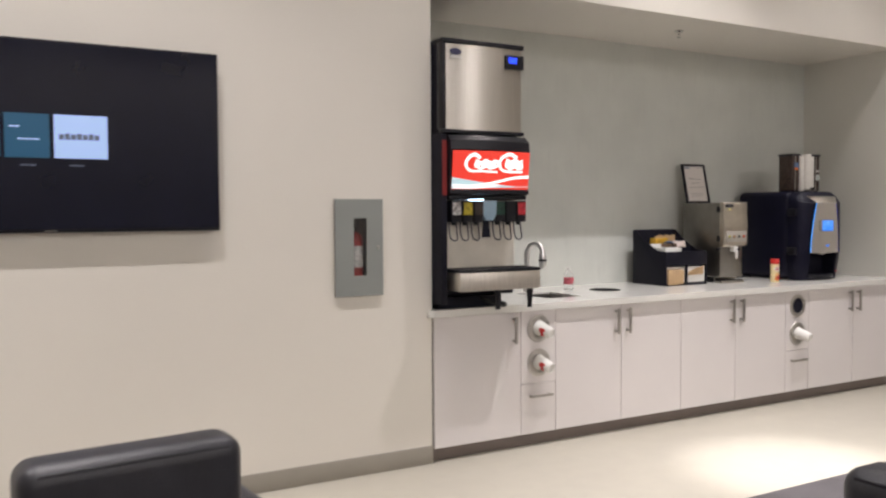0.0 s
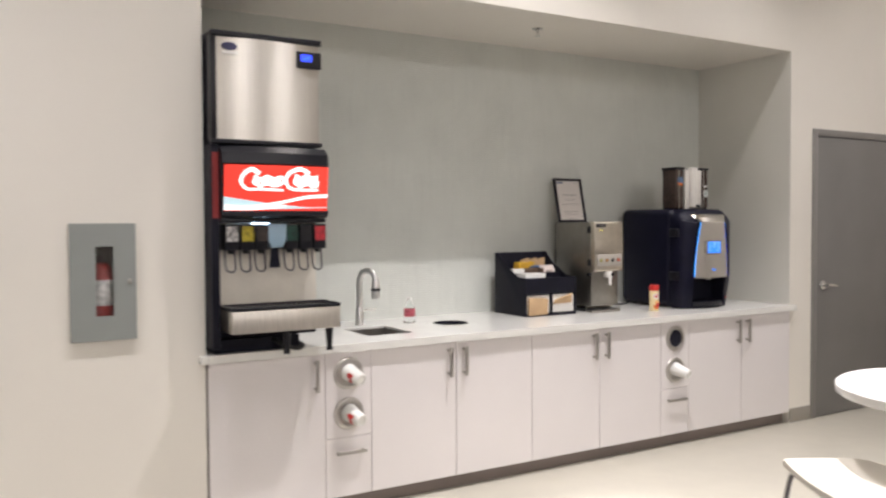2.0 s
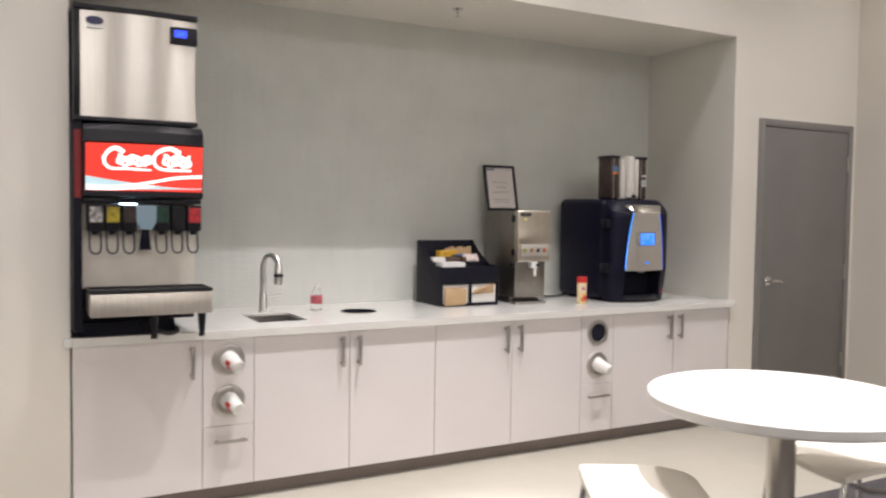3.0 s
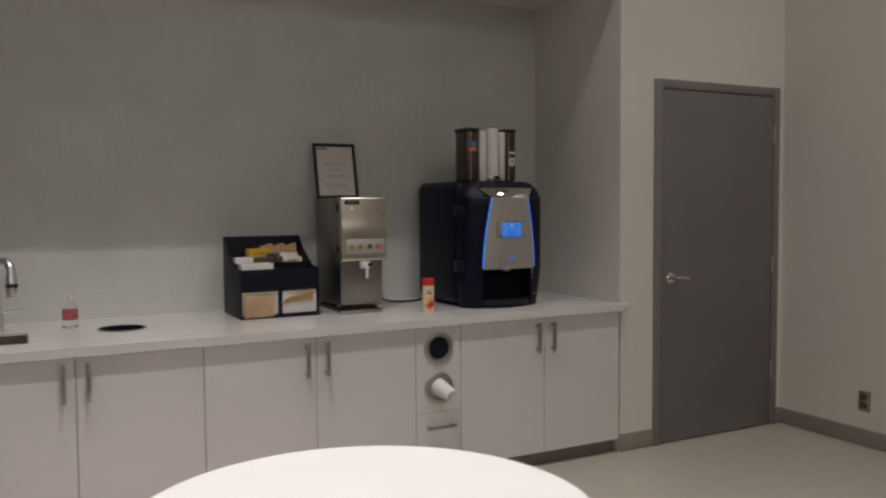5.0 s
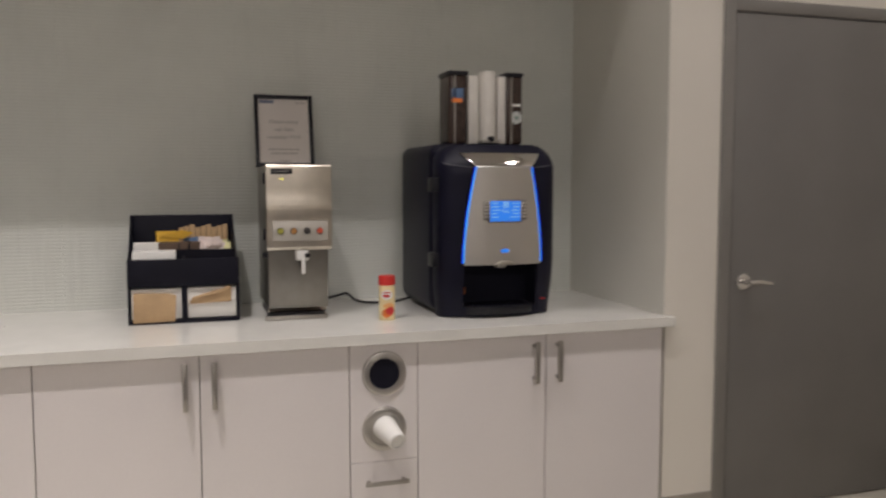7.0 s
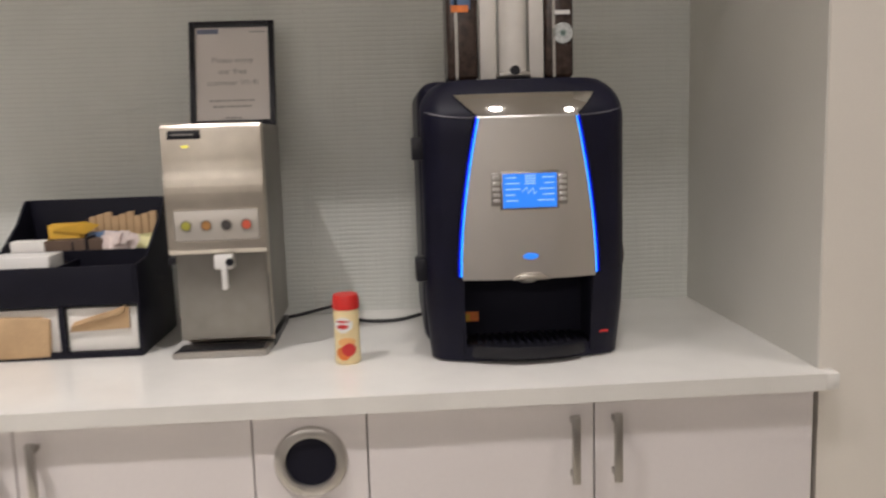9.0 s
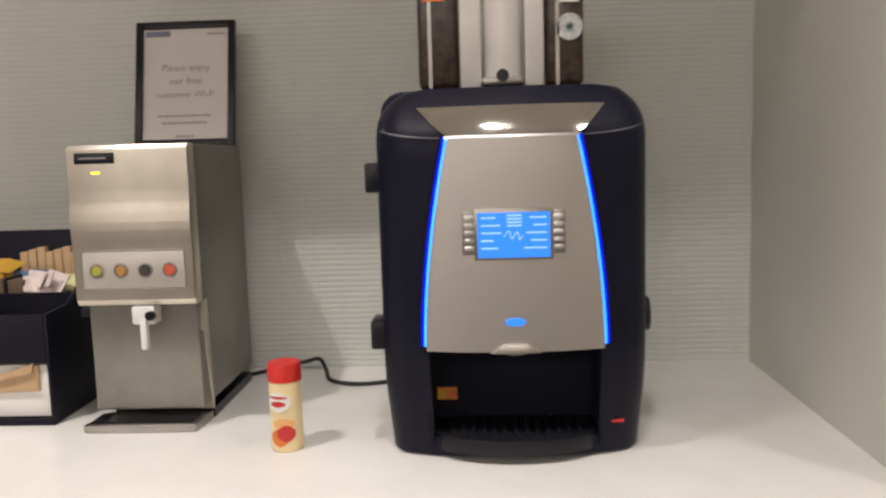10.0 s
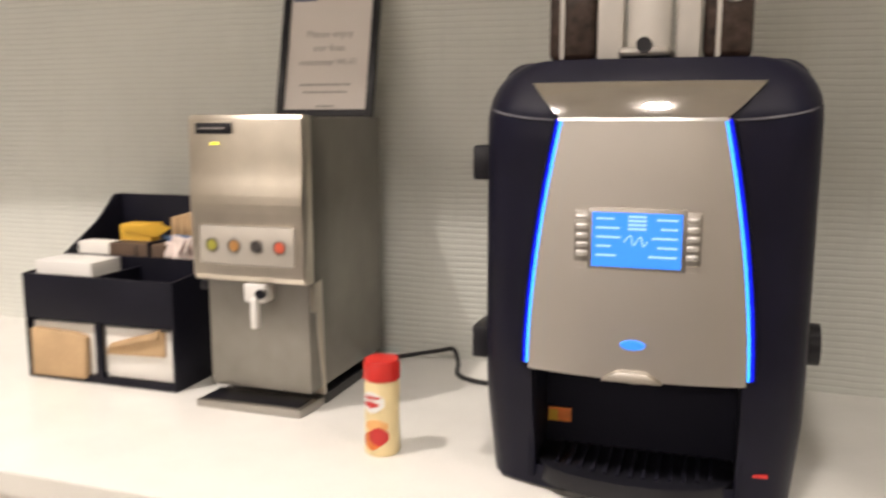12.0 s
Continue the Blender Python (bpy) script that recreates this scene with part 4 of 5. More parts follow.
# framed notice leaning on the wall on top of that dispenser
FW, FH = 0.250, 0.318
note = thing("framed_notice", (5.776, 5.145, 1.4715), "black framed printed notice leaning back against the wall", "picture frame")
lean = Matrix.Rotation(radians(-12.5), 4, "X")


def leaned(bm):
    bmesh.ops.transform(bm, verts=bm.verts[:], matrix=lean)
    return bm


bm = B()
for lo, hi in (((-FW / 2, 0, 0), (-FW / 2 + 0.017, 0.018, FH)), ((FW / 2 - 0.017, 0, 0), (FW / 2, 0.018, FH)), ((-FW / 2 + 0.017, 0, 0), (FW / 2 - 0.017, 0.018, 0.017)), ((-FW / 2 + 0.017, 0, FH - 0.017), (FW / 2 - 0.017, 0.018, FH))):
    box(bm, lo, hi, 0.002)
part("frame", leaned(bm), M_BLACK, note)
sh = part("sheet", leaned(box(B(), (-FW / 2 + 0.016, 0.010, 0.016), (FW / 2 - 0.016, 0.014, FH - 0.016))), material("notice_sheet", (0.76, 0.71, 0.67), 0.18, vary=0.02), note, "printed white sheet under glass")
for words, w, z in (("Please enjoy", 0.122, 0.200), ("our free", 0.082, 0.166), ("customer Wi-Fi", 0.148, 0.132)):
    part("text_line", leaned(lettering(words, w, 0.0094, z)), M_INK, sh, "line of grey print")
for w, z in ((0.138, 0.078), (0.118, 0.060), (0.045, 0.026)):
    bm = B()
    k, x = 0, -w / 2
    while x < w / 2 - 0.004:
        lw = (0.012, 0.02, 0.008, 0.016)[k % 4]
        box(bm, (x, 0.0085, z - 0.0026), (min(x + lw, w / 2), 0.0098, z + 0.0026))
        x += lw + 0.0028
        k += 1
    part("text_line", leaned(bm), M_INK2, sh, "line of small grey print")
part("text_line", leaned(box(B(), (0.052, 0.0085, FH - 0.034), (0.098, 0.0098, FH - 0.030))), M_INK2, sh)
part("corner_mark", leaned(box(B(), (-FW / 2 + 0.022, 0.0085, FH - 0.036), (-FW / 2 + 0.085, 0.0098, FH - 0.022))), material("slate_print", (0.20, 0.22, 0.30), 0.6), sh)

# creamer canister
cr = thing("creamer_canister", (6.108, 4.695, TOP), "plastic creamer canister with a red lid and yellow label", "canister")
part("body", lathe(B(), [(0.001, 0.001), (0.026, 0.0), (0.0285, 0.004), (0.0285, 0.018), (0.0275, 0.06), (0.0285, 0.128), (0.0265, 0.140)]), M_CREAM, cr)
part("lid", lathe(B(), [(0.0275, 0.139), (0.0295, 0.141), (0.0295, 0.168), (0.027, 0.176), (0.001, 0.177)]), M_CAPRED, cr, "red flip lid")


def on_can(bm, a0, a1, z0, z1, r=0.0292, n=8):
    cols = []
    for i in range(n + 1):
        a = radians(a0 + (a1 - a0) * i / n)
        bow = math.sin(math.pi * i / n)
        zm = (z0 + z1) / 2
        cols.append([bm.verts.new((r * math.cos(a), r * math.sin(a), zm + (z - zm) * (0.35 + 0.65 * bow))) for z in (z0, z1)])
    for p, q in zip(cols, cols[1:]):
        bm.faces.new((p[0], q[0], q[1], p[1]))
    return bm


part("label_emblem", on_can(B(), -150, -60, 0.082, 0.122), M_WHITEP, cr, "white and red emblem")
part("label_emblem_mark", on_can(on_can(B(), -140, -72, 0.108, 0.114, 0.0295), -135, -78, 0.092, 0.104, 0.0295), M_RED, cr)
part("label_cup", on_can(B(), -140, -70, 0.012, 0.048), M_ORANGE, cr, "orange printed cup")
part("label_splash", on_can(B(), -128, -50, 0.046, 0.07), material("peach_print", (0.80, 0.42, 0.16), 0.5), cr)
part("label_foot", on_can(B(), -112, -48, 0.022, 0.056, 0.0296), M_RED, cr, "red printed swirl")
cr.scale = (1.13, 1.13, 1.0)

# ---- bean-to-cup coffee machine ----
KX, KH = 6.560, 0.249
Z_T, Z_VIS, Z_PAN, Z_NICHE, Z_TRAY = 1.556, 1.512, 1.466, 1.084, 0.905
cof = thing("coffee_machine", (KX, 4.85, TOP), "black countertop coffee machine with steel door and blue light strips", "coffee machine", plan=True)


def k_half(z):
    h = KH - 0.012 * max(0, (1.0 - z) / 0.14)
    r = 0.075
    if z > Z_T - r:
        d = z - (Z_T - r)
        h -= r - math.sqrt(max(r * r - d * d, 0))
    return h


def k_front(x, z):
    u = (x - KX) / KH
    y = 4.585 + 0.055 * abs(u) ** 2.4
    if z > Z_PAN:
        y += (z - Z_PAN) * 0.55 + 3.2 * (z - Z_PAN) ** 2
    if z < Z_NICHE:
        y += 0.03 * (Z_NICHE - z) / 0.2
    return y


zs = [TOP + 0.004, 0.88, Z_TRAY] + [Z_TRAY + (Z_NICHE - Z_TRAY) * k / 6 for k in range(1, 7)] + [Z_NICHE + (Z_PAN - Z_NICHE) * k / 10 for k in range(1, 11)] + [1.485, 1.50, 1.515, 1.528, 1.538, 1.546, 1.552, Z_T]
us = [-1, -0.97, -0.9, -0.8, -0.635] + [-0.635 + 1.27 * k / 10 for k in range(1, 11)] + [0.8, 0.9, 0.97, 1]
bm = B()
grid = []
for z in zs:
    h = k_half(z)
    grid.append([bm.verts.new((KX + u * h, k_front(KX + u * h, z) + (0.03 * ((abs(u) - 0.9) / 0.1) ** 2 if abs(u) > 0.9 else 0), z)) for u in us])
for i in range(len(zs) - 1):
    for j in range(len(us) - 1):
        if Z_TRAY - 0.001 < zs[i] and zs[i + 1] < Z_NICHE + 0.001 and us[j] >= -0.6351 and us[j + 1] <= 0.6351:
            continue
        bm.faces.new((grid[i][j], grid[i][j + 1], grid[i + 1][j + 1], grid[i + 1][j]))
YB = 4.74
back = [[bm.verts.new((g[0].co.x, YB, g[0].co.z)), bm.verts.new((g[-1].co.x, YB, g[-1].co.z))] for g in grid]
for i in range(len(zs) - 1):
    bm.faces.new((grid[i][0], grid[i + 1][0], back[i + 1][0], back[i][0]))
    bm.faces.new((grid[i + 1][-1], grid[i][-1], back[i][1], back[i + 1][1]))
topb = [bm.verts.new((v.co.x, YB, Z_T)) for v in grid[-1]]
for j in range(len(us) - 1):
    bm.faces.new((grid[-1][j], grid[-1][j + 1], topb[j + 1], topb[j]))
front = part("door", bm, M_NAVY, cof, "blue-black bowed plastic door")
nx = 0.157
part("niche_back", box(B(), (KX - nx, 4.735, Z_TRAY - 0.01), (KX + nx, 4.745, Z_NICHE + 0.01)), M_DARK, cof)
part("niche_side", box(B(), (KX - nx - 0.008, 4.625, Z_TRAY - 0.02), (KX - nx + 0.001, 4.734, Z_NICHE + 0.005)), M_DARK, cof)
part("niche_side", box(B(), (KX + nx - 0.001, 4.625, Z_TRAY - 0.02), (KX + nx + 0.008, 4.734, Z_NICHE + 0.005)), M_DARK, cof)
part("niche_top", box(B(), (KX - nx, 4.62, Z_NICHE), (KX + nx, 4.734, Z_NICHE + 0.008)), M_DARK, cof)
bm = B()
arc = [(KX + 0.155 * math.cos(a), 4.66 - 0.078 * math.sin(a)) for a in [math.pi * k / 16 for k in range(17)]]
prism(bm, arc + [(KX - 0.155, 4.735), (KX + 0.155, 4.735)], 2, 0.878, Z_TRAY + 0.004, 0.004)
tr = part("drip_tray", bm, M_BLACK, cof)
bm = B()
for k in range(13):
    x = KX - 0.12 + 0.02 * k
    yn = 4.668 - 0.066 * math.sqrt(max(0, 1 - ((x - KX) / 0.15) ** 2))
    box(bm, (x - 0.003, yn + 0.008, Z_TRAY + 0.0045), (x + 0.003, 4.725, Z_TRAY + 0.009))
part("drip_grille", bm, M_DARK, tr)
part("rear_body", box(B(), (KX - KH - 0.004, YB + 0.002, TOP + 0.012), (KX + KH - 0.006, 5.235, 1.5600), 0.045, 5), M_NAVY, cof)
for fx2 in (-0.17, 0.17):
    for fy2 in (4.68, 5.18):
        part("foot", lathe(B(), [(0.018, 0.0005), (0.018, 0.018)], (KX + fx2, fy2, TOP), 16), M_BLACK, cof)
for hz in (1.095, 1.395):
    part("hinge_block", box(B(), (KX - KH - 0.024, 4.66, hz - 0.028), (KX - KH + 0.006, 4.735, hz + 0.028), 0.005), M_BLACK, cof)


def panel_half(z):
    t = (Z_PAN - z) / (Z_PAN - Z_NICHE)
    return 0.113 + 0.049 * (1 - max(0.0, 1 - t) ** 1.7)


def k_sheet(z0, z1, half, off, nz=14, nxs=16, thick=0.006):
    bm = B()
    rows = []
    for i in range(nz + 1):
        z = z0 + (z1 - z0) * i / nz
        h = half(z)
        xs = [KX - h + 2 * h * j / nxs for j in range(nxs + 1)]
        rows.append([bm.verts.new((x, k_front(x, z) - off, z)) for x in xs])
    for a, b in zip(rows, rows[1:]):
        for j in range(nxs):
            bm.faces.new((a[j], a[j + 1], b[j + 1], b[j]))
    r = bmesh.ops.extrude_face_region(bm, geom=bm.faces[:])
    bmesh.ops.translate(bm, verts=[v for v in r["geom"] if isinstance(v, bmesh.types.BMVert)], vec=(0, thick, 0))
    return bm


pan = part("steel_panel", k_sheet(Z_NICHE - 0.006, Z_PAN - 0.001, panel_half, 0.008), M_SATIN, front, "brushed steel door panel")
part("steel_visor", k_sheet(Z_PAN + 0.001, Z_VIS + 0.008, lambda z: 0.113 + 0.057 * ((z - Z_PAN) / 0.054) ** 0.8, 0.008), material("polished_visor", (0.68, 0.66, 0.63), 0.055, 1.0, vary=0.04), front, "polished steel visor")
for s in (-1, 1):
    part("door_seam", ribbon(B(), [(KX + s * 0.126, Z_PAN - 0.002), (KX + s * 0.17, Z_PAN + 0.001), (KX + s * 0.215, Z_PAN + 0.008), (KX + s * 0.240, Z_PAN + 0.016)], lambda x, z: k_front(x, z) - 0.0015 + (0.03 * ((abs(x - KX) / KH - 0.9) / 0.1) ** 2 if abs(x - KX) / KH > 0.9 else 0), 0.003), material("seam_grey", (0.10, 0.10, 0.12), 0.4), front)
part("visor_lip", ribbon(B(), [(KX - 0.12, Z_PAN - 0.001), (KX, Z_PAN - 0.001), (KX + 0.12, Z_PAN - 0.001)], lambda x, z: k_front(x, z) - 0.0125, 0.005), M_TAP, front)
for s in (-1, 1):
    bm = B()
    rows = []
    for i in range(19):
        z = Z_NICHE + 0.002 + (Z_PAN - Z_NICHE - 0.002) * i / 18
        h = panel_half(z)
        rows.append([bm.verts.new((KX + s * (h + d), k_front(KX + s * (h + d), z) - o, z)) for d, o in ((0.0005, 0.002), (0.001, 0.0055), (0.0048, 0.0055), (0.005, 0.003))])
    for a, b in zip(rows, rows[1:]):
        for j in range(3):
            bm.faces.new((a[j], a[j + 1], b[j + 1], b[j]))
    strip = part("light_strip", bm, M_LED, front, "glowing blue light strip")
    # the strip's scattered glow, made as a band that emits by itself
    bm = B()
    rows = []
    for i in range(19):
        z = Z_NICHE + 0.002 + (Z_PAN - Z_NICHE - 0.002) * i / 18
        h = panel_half(z)
        rows.append([bm.verts.new((KX + s * (h + d), k_front(KX + s * (h + d), z) - o, z)) for d, o in ((0.0049, 0.0052), (0.0095, 0.0045), (0.0105, 0.001))])
    for a, b in zip(rows, rows[1:]):
        for j in range(2):
            bm.faces.new((a[j], a[j + 1], b[j + 1], b[j]))
    part("strip_spill", bm, M_LEDB, front, "deep blue glow scattered beside the light strip")
    bm = B()
    rows = []
    for i in range(19):
        z = Z_NICHE + 0.002 + (Z_PAN - Z_NICHE - 0.002) * i / 18
        h = panel_half(z)
        rows.append([bm.verts.new((KX + s * (h + d), k_front(KX + s * (h + d), z) - o, z)) for d, o in ((0.0106, 0.0005), (0.0108, 0.0115), (0.0124, 0.0120), (0.0145, 0.0))])
    for a, b in zip(rows, rows[1:]):
        for j in range(3):
            bm.faces.new((a[j], a[j + 1], b[j + 1], b[j]))
    part("strip_bezel", bm, M_NAVY, front)
ky = k_front(KX, 1.3)
part("centre_panel", k_sheet(Z_NICHE + 0.004, 1.246, lambda z: 0.060 + 0.026 * ((z - Z_NICHE) / 0.16) ** 0.7, 0.0105), M_SATIN, front, "raised steel centre panel")
part("spout_lip", prism(B(), [(KX - 0.046, Z_NICHE - 0.006), (KX + 0.046, Z_NICHE - 0.006), (KX + 0.022, Z_NICHE + 0.010), (KX - 0.022, Z_NICHE + 0.010)], 1, 4.564, 4.60, 0.003), M_STEELH, front)
part("screen_bezel", box(B(), (KX - 0.070, ky - 0.0115, 1.246), (KX + 0.070, ky - 0.004, 1.338), 0.002), M_HANDLE, front)
lcd = part("lcd", box(B(), (KX - 0.064, ky - 0.0135, 1.251), (KX + 0.064, ky - 0.011, 1.331)), M_LCD, front, "lit light blue display")
bm = B()
for k in range(5):
    z = 1.322 - 0.0135 * k
    for s, w in ((-1, (0.026, 0.034, 0.036, 0.022, 0.030)[k]), (1, (0.030, 0.024, 0.036, 0.028, 0.040)[k])):
        xa = KX + s * 0.058
        box(bm, (min(xa, xa - s * w), ky - 0.0145, z - 0.0016), (max(xa, xa - s * w), ky - 0.0136, z + 0.0016))
for k in range(4):
    box(bm, (KX - 0.012, ky - 0.0145, 1.324 - 0.006 * k), (KX + 0.014, ky - 0.0136, 1.3275 - 0.006 * k))
ribbon(bm, [(KX - 0.018, 1.288), (KX - 0.008, 1.298), (KX - 0.004, 1.284), (KX + 0.006, 1.297), (KX + 0.010, 1.283), (KX + 0.016, 1.290)], ky - 0.0145, 0.002)
part("lcd_text", bm, M_LCDW, lcd, "white lines of text")
for s in (-1, 1):
    part("button_rail", box(B(), (KX + s * 0.079 - 0.012, ky - 0.0095, 1.256), (KX + s * 0.079 + 0.012, ky - 0.003, 1.334), 0.003), M_HANDLE, front)
    for k in range(5):
        z = 1.323 - 0.0135 * k
        part("select_button", box(B(), (KX + s * 0.079 - 0.009, ky - 0.0135, z - 0.0042), (KX + s * 0.079 + 0.009, ky - 0.009, z + 0.0042), 0.0025), M_TAP, front)
kb = k_front(KX, 1.135) - 0.003
part("lit_badge", lathe(B(), [(0.001, 0.003), (0.016, 0.003), (0.019, 0.0)], seg=24, m=Matrix.Translation((KX, kb - 0.008, 1.134)) @ Matrix.Rotation(radians(90), 4, "X") @ Matrix.Diagonal((1, 0.42, 1, 1))), M_LCD, front, "glowing blue oval badge")
part("spout_guard", lathe(B(), [(0.020, -0.012), (0.030, 0.0), (0.042, 0.012)], seg=24, m=Matrix.Translation((KX, 4.63, 1.075))), M_STEEL, front)
part("warning_sticker", box(B(), (KX - 0.153, 4.731, 0.945), (KX - 0.113, 4.7345, 0.970)), M_ORANGE, cof, "small orange and yellow sticker")
part("sticker_corner", box(B(), (KX - 0.152, 4.7295, 0.946), (KX - 0.136, 4.7308, 0.966)), M_YELLOW, cof)
part("red_tag", box(B(), (KX + 0.172, k_front(KX + 0.185, 0.93) - 0.001, 0.926), (KX + 0.202, k_front(KX + 0.185, 0.93) + 0.02, 0.931)), M_RED, cof, "small red printed strip")
part("side_knob", cyl(B(), (KX + KH - 0.006, 4.80, 1.10), (KX + KH + 0.03, 4.80, 1.10), 0.035, seg=24), M_BLACK, cof)
part("mains_box", box(B(), (KX + KH - 0.005, 4.84, 1.14), (KX + KH + 0.02, 4.88, 1.18), 0.003), M_WHITEP, cof)

M_IVORY = material("ivory_plastic", (0.64, 0.61, 0.56), 0.4, vary=0.04, scale=20)

# bean hoppers standing on the machine
hop = thing("bean_hoppers", (KX, 4.80, 1.561), "clear bean hoppers filled with brown coffee beside white tubes", "bean hopper", plan=True)
part("centre_tube", lathe(B(), [(0.034, 0), (0.035, 0.03), (0.035, 0.285), (0.031, 0.294), (0.001, 0.295)], (KX - 0.007, 4.765, 1.561)), M_IVORY, hop, "white round centre tube")
part("tube_foot", prism(B(), [(KX - 0.050, 4.705), (KX + 0.030, 4.705), (KX + 0.032, 4.79), (KX - 0.052, 4.79)], 2, 1.5608, 1.577, 0.006), M_HANDLE, hop)
part("foot_lock", cyl(B(), (KX - 0.010, 4.699, 1.579), (KX - 0.010, 4.722, 1.579), 0.012, seg=18), M_BLACK, hop)
for a, b in ((-0.090, -0.048), (0.034, 0.072)):
    part("white_plate", box(B(), (KX + a, 4.755, 1.561), (KX + b, 4.79, 1.838), 0.004), M_IVORY, hop)
for a, b in ((-0.172, -0.093), (0.075, 0.150)):
    h = part("hopper", box(B(), (KX + a, 4.762, 1.561), (KX + b, 4.90, 1.842), 0.012, 3), M_WOODB, hop, "hopper full of dark roasted beans")
    part("hopper_lid", box(B(), (KX + a - 0.003, 4.758, 1.838), (KX + b + 0.003, 4.904, 1.856), 0.005), M_BLACK, h)
    part("hopper_edge", box(B(), (KX + a + 0.020, 4.7585, 1.563), (KX + a + 0.027, 4.7618, 1.836)), M_HANDLE, h)
    if a < 0:
        part("hopper_label", box(B(), (KX + a + 0.012, 4.7585, 1.735), (KX + a + 0.060, 4.7615, 1.785)), M_BLUEP, h, "blue and orange label")
        part("hopper_label_band", box(B(), (KX + a + 0.012, 4.7570, 1.728), (KX + a + 0.055, 4.7583, 1.745)), M_ORANGE, h)
    else:
        dm = Matrix.Translation((KX + 0.122, 4.7615, 1.672)) @ Matrix.Rotation(radians(90), 4, "X")
        r = part("round_badge", lathe(B(), [(0.001, 0.003), (0.025, 0.003), (0.026, 0.0)], seg=28, m=dm), M_BADGE, h, "round white and green badge")
        part("badge_ring", lathe(B(), [(0.0035, 0.0032), (0.004, 0.0042), (0.0075, 0.0042), (0.008, 0.0032)], seg=28, m=dm), material("sage_print", (0.22, 0.30, 0.26), 0.5), h)
        part("label_bar", box(B(), (KX + 0.098, 4.7585, 1.718), (KX + 0.140, 4.7615, 1.728)), M_PAPERW, h)

# mains cable across the counter
solo("power_cable", tube(B(), [(5.86, 5.20, TOP + 0.006), (5.94, 5.265, TOP + 0.008), (6.02, 5.284, TOP + 0.022), (6.06, 5.280, TOP + 0.030), (6.085, 5.24, TOP + 0.010), (6.11, 5.16, TOP + 0.006), (6.17, 5.12, TOP + 0.006), (6.25, 5.13, TOP + 0.006), (6.34, 5.16, TOP + 0.02)], 0.0055, 10), M_CABLE, "black mains cable lying on the counter", "cable")

# ---- wall-mounted things ----
fe = thing("fire_extinguisher_cabinet", (2.550, WALL, 0.967), "grey recessed fire extinguisher cabinet with a narrow window", "extinguisher cabinet")
fw, fh = 0.270, 0.512
bm = B()
wx0, wx1, wz0, wz1 = 0.103, 0.176, 0.108, 0.412
X0 = -fw / 2
for lo, hi in (((0, 0), (wx0, fh)), ((wx1, 0), (fw, fh)), ((wx0, 0), (wx1, wz0)), ((wx0, wz1), (wx1, fh))):
    box(bm, (X0 + lo[0], -0.022, lo[1]), (X0 + hi[0], -0.016, hi[1]))
bmesh.ops.remove_doubles(bm, verts=bm.verts[:], dist=0.0002)
cd = part("cabinet_door", bm, material("grey_enamel", (0.27, 0.285, 0.27), 0.4, vary=0.04), fe)
bm = B()
for lo, hi in (((0, 0), (0.012, fh)), ((fw - 0.012, 0), (fw, fh)), ((0.012, 0), (fw - 0.012, 0.012)), ((0.012, fh - 0.012), (fw - 0.012, fh))):
    box(bm, (X0 + lo[0], -0.0158, lo[1]), (X0 + hi[0], -0.0005, hi[1]))
part("rim", bm, M_FRAME, fe)
bm = B()
bx0, bx1, bz0, bz1 = X0 + 0.008, X0 + fw - 0.008, 0.008, fh - 0.008
box(bm, (bx0, 0.140, bz0), (bx1, 0.146, bz1))
for lo, hi in (((bx0, bz0), (bx0 + 0.004, bz1)), ((bx1 - 0.004, bz0), (bx1, bz1)), ((bx0 + 0.004, bz0), (bx1 - 0.004, bz0 + 0.004)), ((bx0 + 0.004, bz1 - 0.004), (bx1 - 0.004, bz1))):
    box(bm, (lo[0], 0.0005, lo[1]), (hi[0], 0.140, hi[1]))
part("cabinet_box", bm, material("dark_cabinet_liner", (0.05, 0.05, 0.052), 0.6), fe)
at = (X0 + 0.138, 0.062, 0)
e = part("extinguisher", lathe(B(), [(0.044, 0.0125), (0.047, 0.02), (0.047, 0.285), (0.042, 0.315), (0.024, 0.335), (0.016, 0.34)], at, 32), material("dark_red_enamel", (0.22, 0.014, 0.014), 0.35), fe, "red extinguisher behind the window")
part("extinguisher_label", lathe(B(), [(0.0472, 0.150), (0.0476, 0.151), (0.0476, 0.262), (0.0472, 0.263)], at, 32, caps=False), material("dim_label", (0.45, 0.43, 0.41), 0.6, vary=0.4, scale=40), e)
bm = lathe(B(), [(0.018, 0.338), (0.018, 0.360), (0.012, 0.372)], at, 20)
box(bm, (at[0] - 0.012, at[1] - 0.045, 0.362), (at[0] + 0.012, at[1] + 0.04, 0.378), 0.004)
box(bm, (at[0] - 0.010, at[1] - 0.050, 0.388), (at[0] + 0.010, at[1] + 0.02, 0.398), 0.003)
part("extinguisher_head", bm, M_BLACK, e)
part("window_pane", box(B(), (X0 + wx0 - 0.006, -0.0155, wz0 - 0.006), (X0 + wx1 + 0.006, -0.0125, wz1 + 0.006)), M_GLASS, fe).visible_shadow = False
part("pull", box(B(), (X0 + fw - 0.035, -0.026, fh / 2 - 0.012), (X0 + fw - 0.020, -0.0215, fh / 2 + 0.012), 0.002), M_HANDLE, fe)

TX0, TX1, TZ0, TZ1 = 0.340, 1.812, 1.326, 2.163
tv = thing("television", ((TX0 + TX1) / 2, WALL, TZ0), "large black flat-screen television on the wall, menu tiles lit", "television", plan=True)
